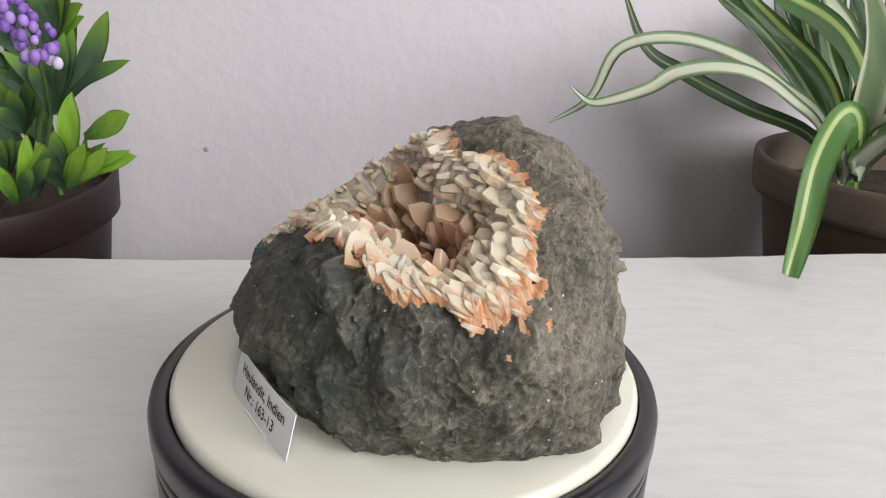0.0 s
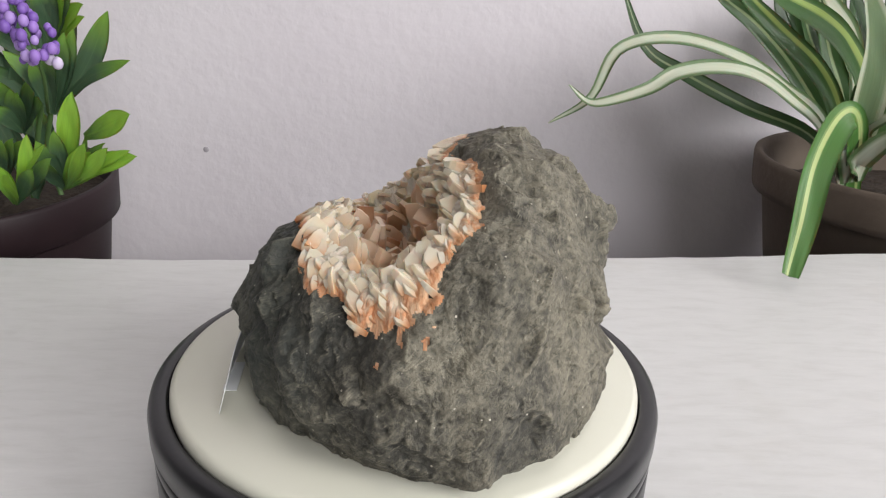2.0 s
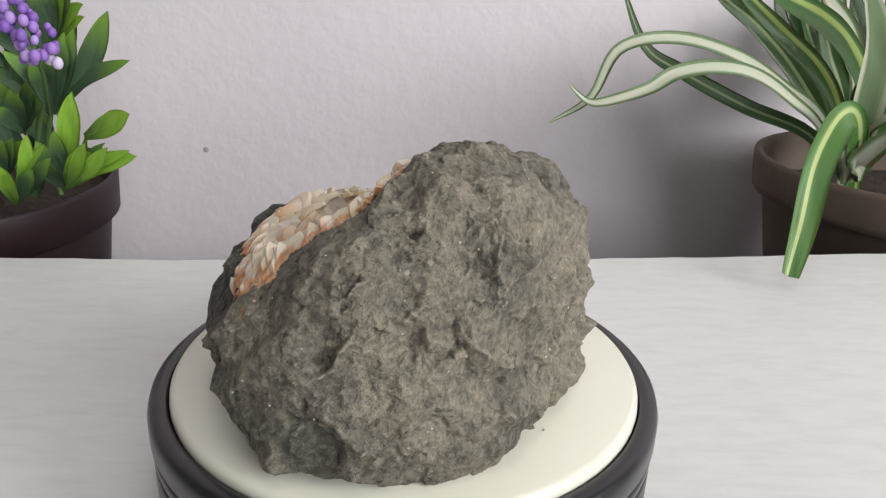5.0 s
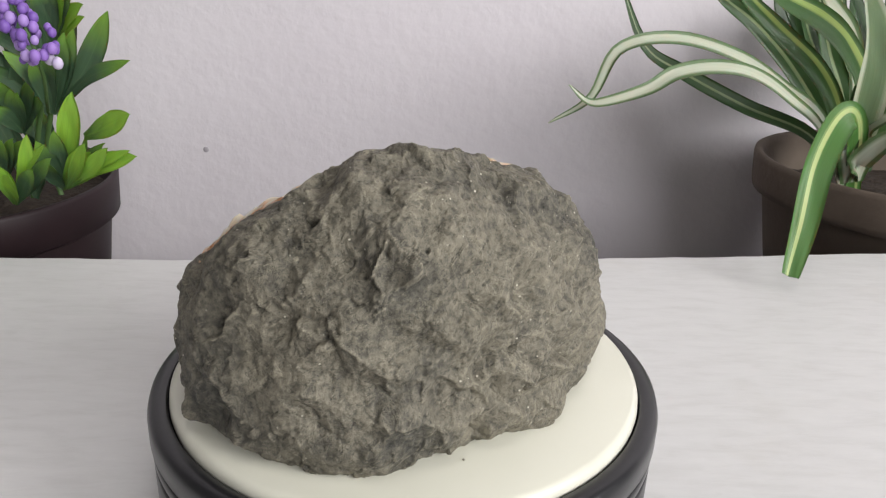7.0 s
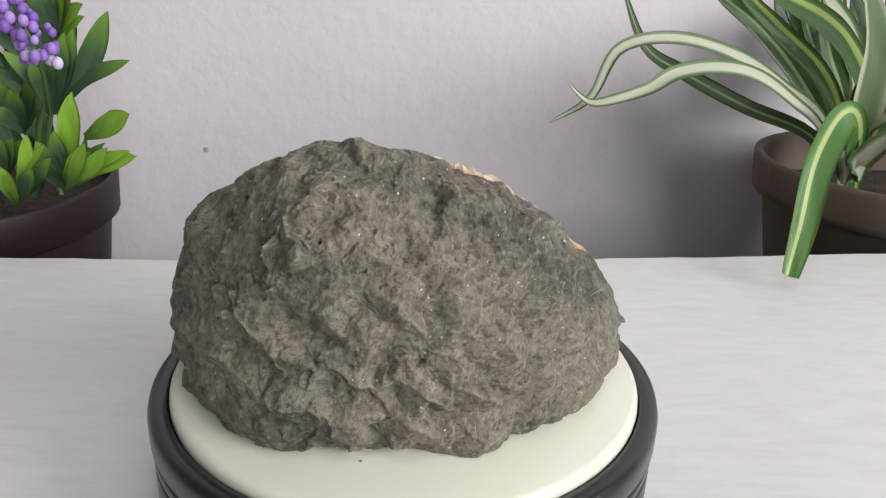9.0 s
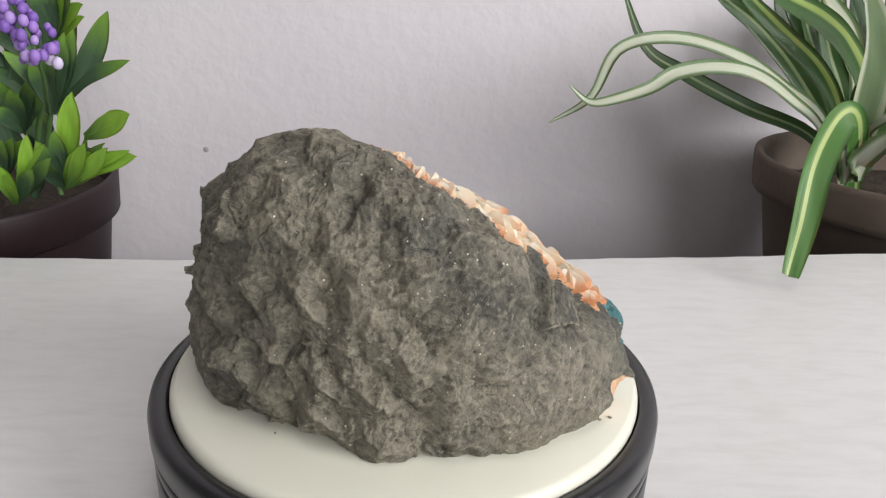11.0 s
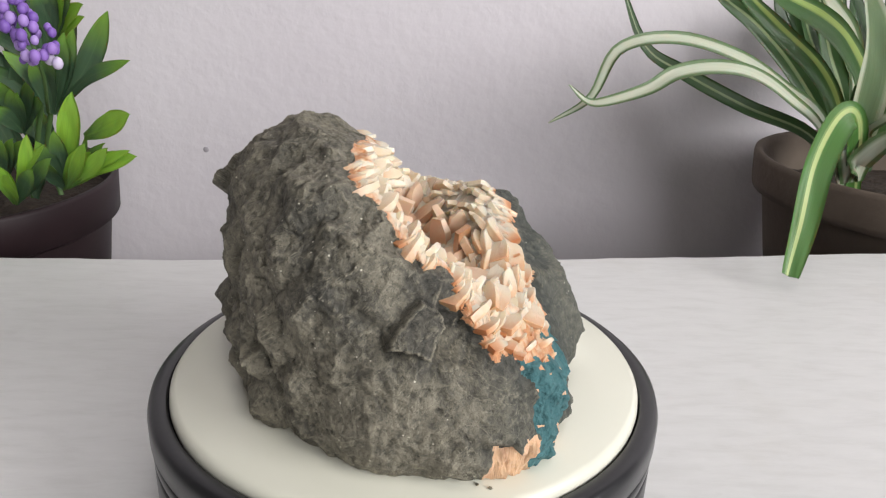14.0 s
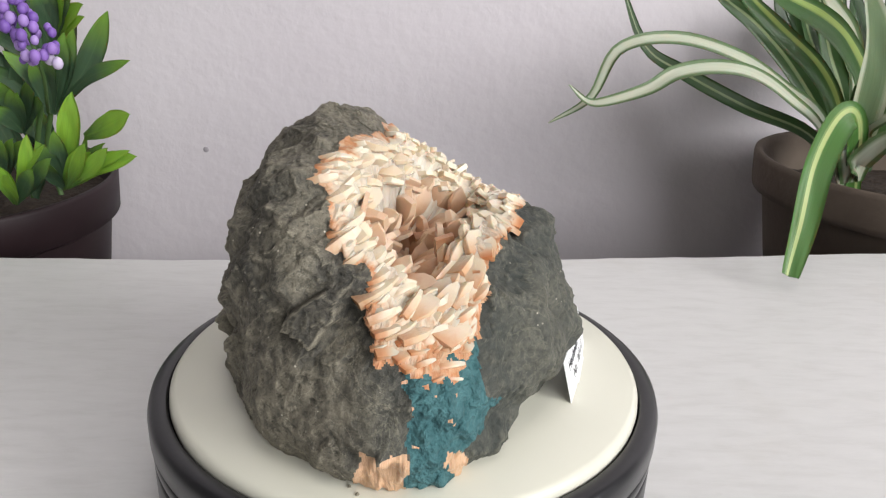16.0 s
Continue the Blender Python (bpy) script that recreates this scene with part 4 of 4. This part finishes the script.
    blade([(-0.214, 0.205, -0.025), (-0.198, 0.196, -0.009), (-0.183, 0.187, 0.006)], 0.0090, M_FAKE, face=(0.1, -0.9, 0.35), widest=0.62, base=0.28, n=14)
    blade([(-0.190, 0.225, 0.058), (-0.188, 0.216, 0.075), (-0.188, 0.207, 0.089)], 0.0100, M_FAKE, face=(0.2, -0.9, 0.35), widest=0.62, base=0.28, n=14)
    blade([(-0.190, 0.225, 0.058), (-0.185, 0.216, 0.075), (-0.180, 0.207, 0.091)], 0.0110, M_FAKE, face=(0.0, -0.9, 0.35), widest=0.62, base=0.28, n=14)
    blade([(-0.190, 0.225, 0.058), (-0.182, 0.216, 0.075), (-0.174, 0.207, 0.091)], 0.0100, M_LIME, face=(-0.1, -0.9, 0.35), widest=0.62, base=0.28, n=14)
    blade([(-0.190, 0.225, 0.058), (-0.178, 0.216, 0.071), (-0.165, 0.207, 0.080)], 0.0100, M_LIME, face=(-0.4, -0.9, 0.35), widest=0.62, base=0.28, n=14)
    blade([(-0.190, 0.225, 0.058), (-0.178, 0.216, 0.067), (-0.165, 0.207, 0.074)], 0.0070, M_LIME, face=(-0.4, -0.9, 0.35), widest=0.62, base=0.28, n=14)
    blade([(-0.190, 0.225, 0.058), (-0.180, 0.216, 0.074), (-0.169, 0.207, 0.088)], 0.0100, M_FAKE, face=(-0.2, -0.9, 0.35), widest=0.62, base=0.28, n=14)
    blade([(-0.221, 0.240, 0.006), (-0.220, 0.231, 0.023), (-0.221, 0.222, 0.038)], 0.0100, M_FAKE, face=(0.2, -0.9, 0.35), widest=0.62, base=0.28, n=14)
    blade([(-0.221, 0.240, 0.006), (-0.218, 0.231, 0.020), (-0.215, 0.222, 0.034)], 0.0100, M_FAKE, face=(0.1, -0.9, 0.35), widest=0.62, base=0.28, n=14)
    blade([(-0.221, 0.240, 0.006), (-0.223, 0.231, 0.016), (-0.226, 0.222, 0.024)], 0.0100, M_FAKE, face=(0.2, -0.9, 0.35), widest=0.62, base=0.28, n=14)
    blade([(-0.221, 0.240, 0.006), (-0.212, 0.231, 0.023), (-0.203, 0.222, 0.040)], 0.0100, M_FAKE, face=(-0.1, -0.9, 0.35), widest=0.62, base=0.28, n=14)
    blade([(-0.221, 0.240, 0.006), (-0.210, 0.231, 0.019), (-0.198, 0.222, 0.031)], 0.0090, M_FAKE, face=(-0.2, -0.9, 0.35), widest=0.62, base=0.28, n=14)
    blade([(-0.221, 0.240, 0.006), (-0.216, 0.231, 0.019), (-0.212, 0.222, 0.032)], 0.0090, M_FAKE, face=(0.0, -0.9, 0.35), widest=0.62, base=0.28, n=14)
    blade([(-0.237, 0.235, -0.025), (-0.231, 0.226, -0.007), (-0.228, 0.217, 0.009)], 0.0100, M_FAKE, face=(0.2, -0.9, 0.35), widest=0.62, base=0.28, n=14)
    blade([(-0.237, 0.235, -0.025), (-0.226, 0.226, -0.008), (-0.216, 0.217, 0.008)], 0.0100, M_FAKE, face=(0.0, -0.9, 0.35), widest=0.62, base=0.28, n=14)
    blade([(-0.237, 0.235, -0.025), (-0.229, 0.226, -0.009), (-0.222, 0.217, 0.007)], 0.0100, M_FAKE, face=(0.1, -0.9, 0.35), widest=0.62, base=0.28, n=14)
    blade([(-0.237, 0.235, -0.025), (-0.224, 0.226, -0.008), (-0.211, 0.217, 0.007)], 0.0090, M_FAKE, face=(-0.1, -0.9, 0.35), widest=0.62, base=0.28, n=14)
    blade([(-0.212, 0.225, -0.028), (-0.205, 0.216, -0.009), (-0.197, 0.207, 0.008)], 0.0100, M_FAKE, face=(0.0, -0.9, 0.35), widest=0.62, base=0.28, n=14)
    blade([(-0.212, 0.225, -0.028), (-0.208, 0.216, -0.012), (-0.205, 0.207, 0.003)], 0.0100, M_FAKE, face=(0.2, -0.9, 0.35), widest=0.62, base=0.28, n=14)
    blade([(-0.212, 0.225, -0.028), (-0.202, 0.216, -0.010), (-0.190, 0.207, 0.006)], 0.0100, M_FAKE, face=(-0.2, -0.9, 0.35), widest=0.62, base=0.28, n=14)
    blade([(-0.212, 0.225, -0.028), (-0.210, 0.216, -0.014), (-0.210, 0.207, -0.001)], 0.0090, M_FAKE, face=(0.3, -0.9, 0.35), widest=0.62, base=0.28, n=14)
    blade([(-0.172, 0.205, 0.013), (-0.156, 0.198, 0.021), (-0.142, 0.190, 0.029)], 0.0125, M_LIME, face=(0.0, -0.9, 0.35), widest=0.62, base=0.28, n=14)
    blade([(-0.183, 0.215, -0.017), (-0.177, 0.210, -0.001), (-0.171, 0.205, 0.014)], 0.0040, M_FAKE, face=(0.0, -0.9, 0.35), widest=0.62, base=0.28, n=14)
    rng = random.Random(5)
    for i in range(90):
        bx, by = rng.uniform(-0.31, -0.222), rng.uniform(0.255, 0.32)
        z0, length = rng.choice([-0.03, -0.02, 0.01, 0.03, 0.05]), rng.uniform(0.04, 0.065)
        a, fwd = rng.uniform(-0.9, 0.45), rng.uniform(-0.3, 0.1)
        tipx, tipy, tipz = bx + length * math.sin(a), by + length * fwd, z0 + length * math.cos(a) * 0.95
        mid = ((bx + tipx) / 2 - 0.15 * length * math.sin(a), (by + tipy) / 2, (z0 + tipz) / 2 + 0.1 * length)
        blade([(bx, by, z0), mid, (tipx, tipy, tipz)], rng.uniform(0.008, 0.012), M_FAKE, face=(rng.uniform(-0.4, 0.4), -0.8, 0.4), widest=0.55, base=0.3, n=10)
    # stalks that carry the leaf tufts
    def stalk(name, ctrl, thick):
        bm = bmesh.new()
        rings = [[bm.verts.new(p + Vector((thick * math.cos(a), thick * math.sin(a), 0))) for a in (0, 1.05, 2.09, 3.14, 4.19, 5.24)]
                 for p in curve_points([(x - ox, y - oy, z - oz) for x, y, z in ctrl], 10)]
        for a, b in zip(rings, rings[1:]):
            for i in range(6):
                bm.faces.new((a[i], a[(i + 1) % 6], b[(i + 1) % 6], b[i]))
        part(name, bm, M_STEM, plant, smooth=True)
    stalk("stem", [(-0.203, 0.235, -0.029), (-0.207, 0.235, -0.004), (-0.198, 0.228, 0.022)], 0.0016)
    stalk("stem", [(-0.222, 0.240, -0.033), (-0.210, 0.240, 0.017), (-0.192, 0.230, 0.060)], 0.0016)
    # flower spike of small beads
    low, high = Vector((-0.172, 0.168, 0.056)), Vector((-0.182, 0.168, 0.091))
    stalk("flower_stem", [(-0.196, 0.220, 0.022), tuple(low), tuple(high)], 0.0010)
    for i in range(58):
        h = i / 57
        a, r = i * 2.4, 0.0095 * rng.uniform(0.55, 1.15) * (0.55 + 0.45 * math.sin(math.pi * min(1.0, 0.15 + h)))
        bm = bmesh.new()
        bmesh.ops.create_icosphere(bm, subdivisions=2, radius=rng.uniform(0.0017, 0.0026))
        for v in bm.verts:
            v.co.z *= 1.25
        c = low.lerp(high, h) - Vector((ox, oy, oz))
        bmesh.ops.translate(bm, verts=bm.verts[:], vec=c + Vector((r * math.cos(a), r * math.sin(a), rng.uniform(-0.002, 0.002))))
        part("flower_bead", bm, M_PALEBEAD if h < 0.2 and i % 3 == 0 else M_PURPLE, plant, smooth=True)
    return plant


build_setting()
turntable, platter = build_turntable()
spider_plant = build_spider_plant()
lavender = build_lavender()
card = build_card()
geode = build_stone()
build_crystals(geode)


def stone_crumb(size, seed):
    """A crumb of basalt that fell off the stone."""
    bm = bmesh.new()
    bmesh.ops.create_icosphere(bm, subdivisions=1, radius=size)
    rng = random.Random(seed)
    for v in bm.verts:
        v.co *= rng.uniform(0.6, 1.2)
        v.co.z = max(v.co.z * 0.7, -size * 0.3)
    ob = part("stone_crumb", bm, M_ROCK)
    return tagged(ob, "tiny dark basalt crumb lying on the platter", "crumb", "crumbs on the platter")


CRUMBS = [(0.0556, 0.0183), (0.0593, 0.0147), (0.0017, -0.0497), (0.0578, 0.0118)]
crumbs = [(stone_crumb(0.0004 + 0.0002 * (i % 2), i), x, y) for i, (x, y) in enumerate(CRUMBS)]


def turned(t, x=0.0, y=0.0, z=0.0, rz=0.0):
    """A pose fixed to the platter, at t seconds."""
    return pose(0, 0, 0, 0, 0, TURN * (t - T_MID)) @ pose(x, y, z, 0, 0, rz)


def motions():
    times = [0.5 * i for i in range(33)]
    walk(platter, [(t, turned(t)) for t in times])
    for crumb, x, y in crumbs:
        walk(crumb, [(t, turned(t, x, y, 0.0002)) for t in times])
    walk(geode, [(t, turned(t)) for t in times])
    walk(card, [(t, turned(t, 0.0030, 0.0500, 0.0002, 187.1)) for t in times])


motions()
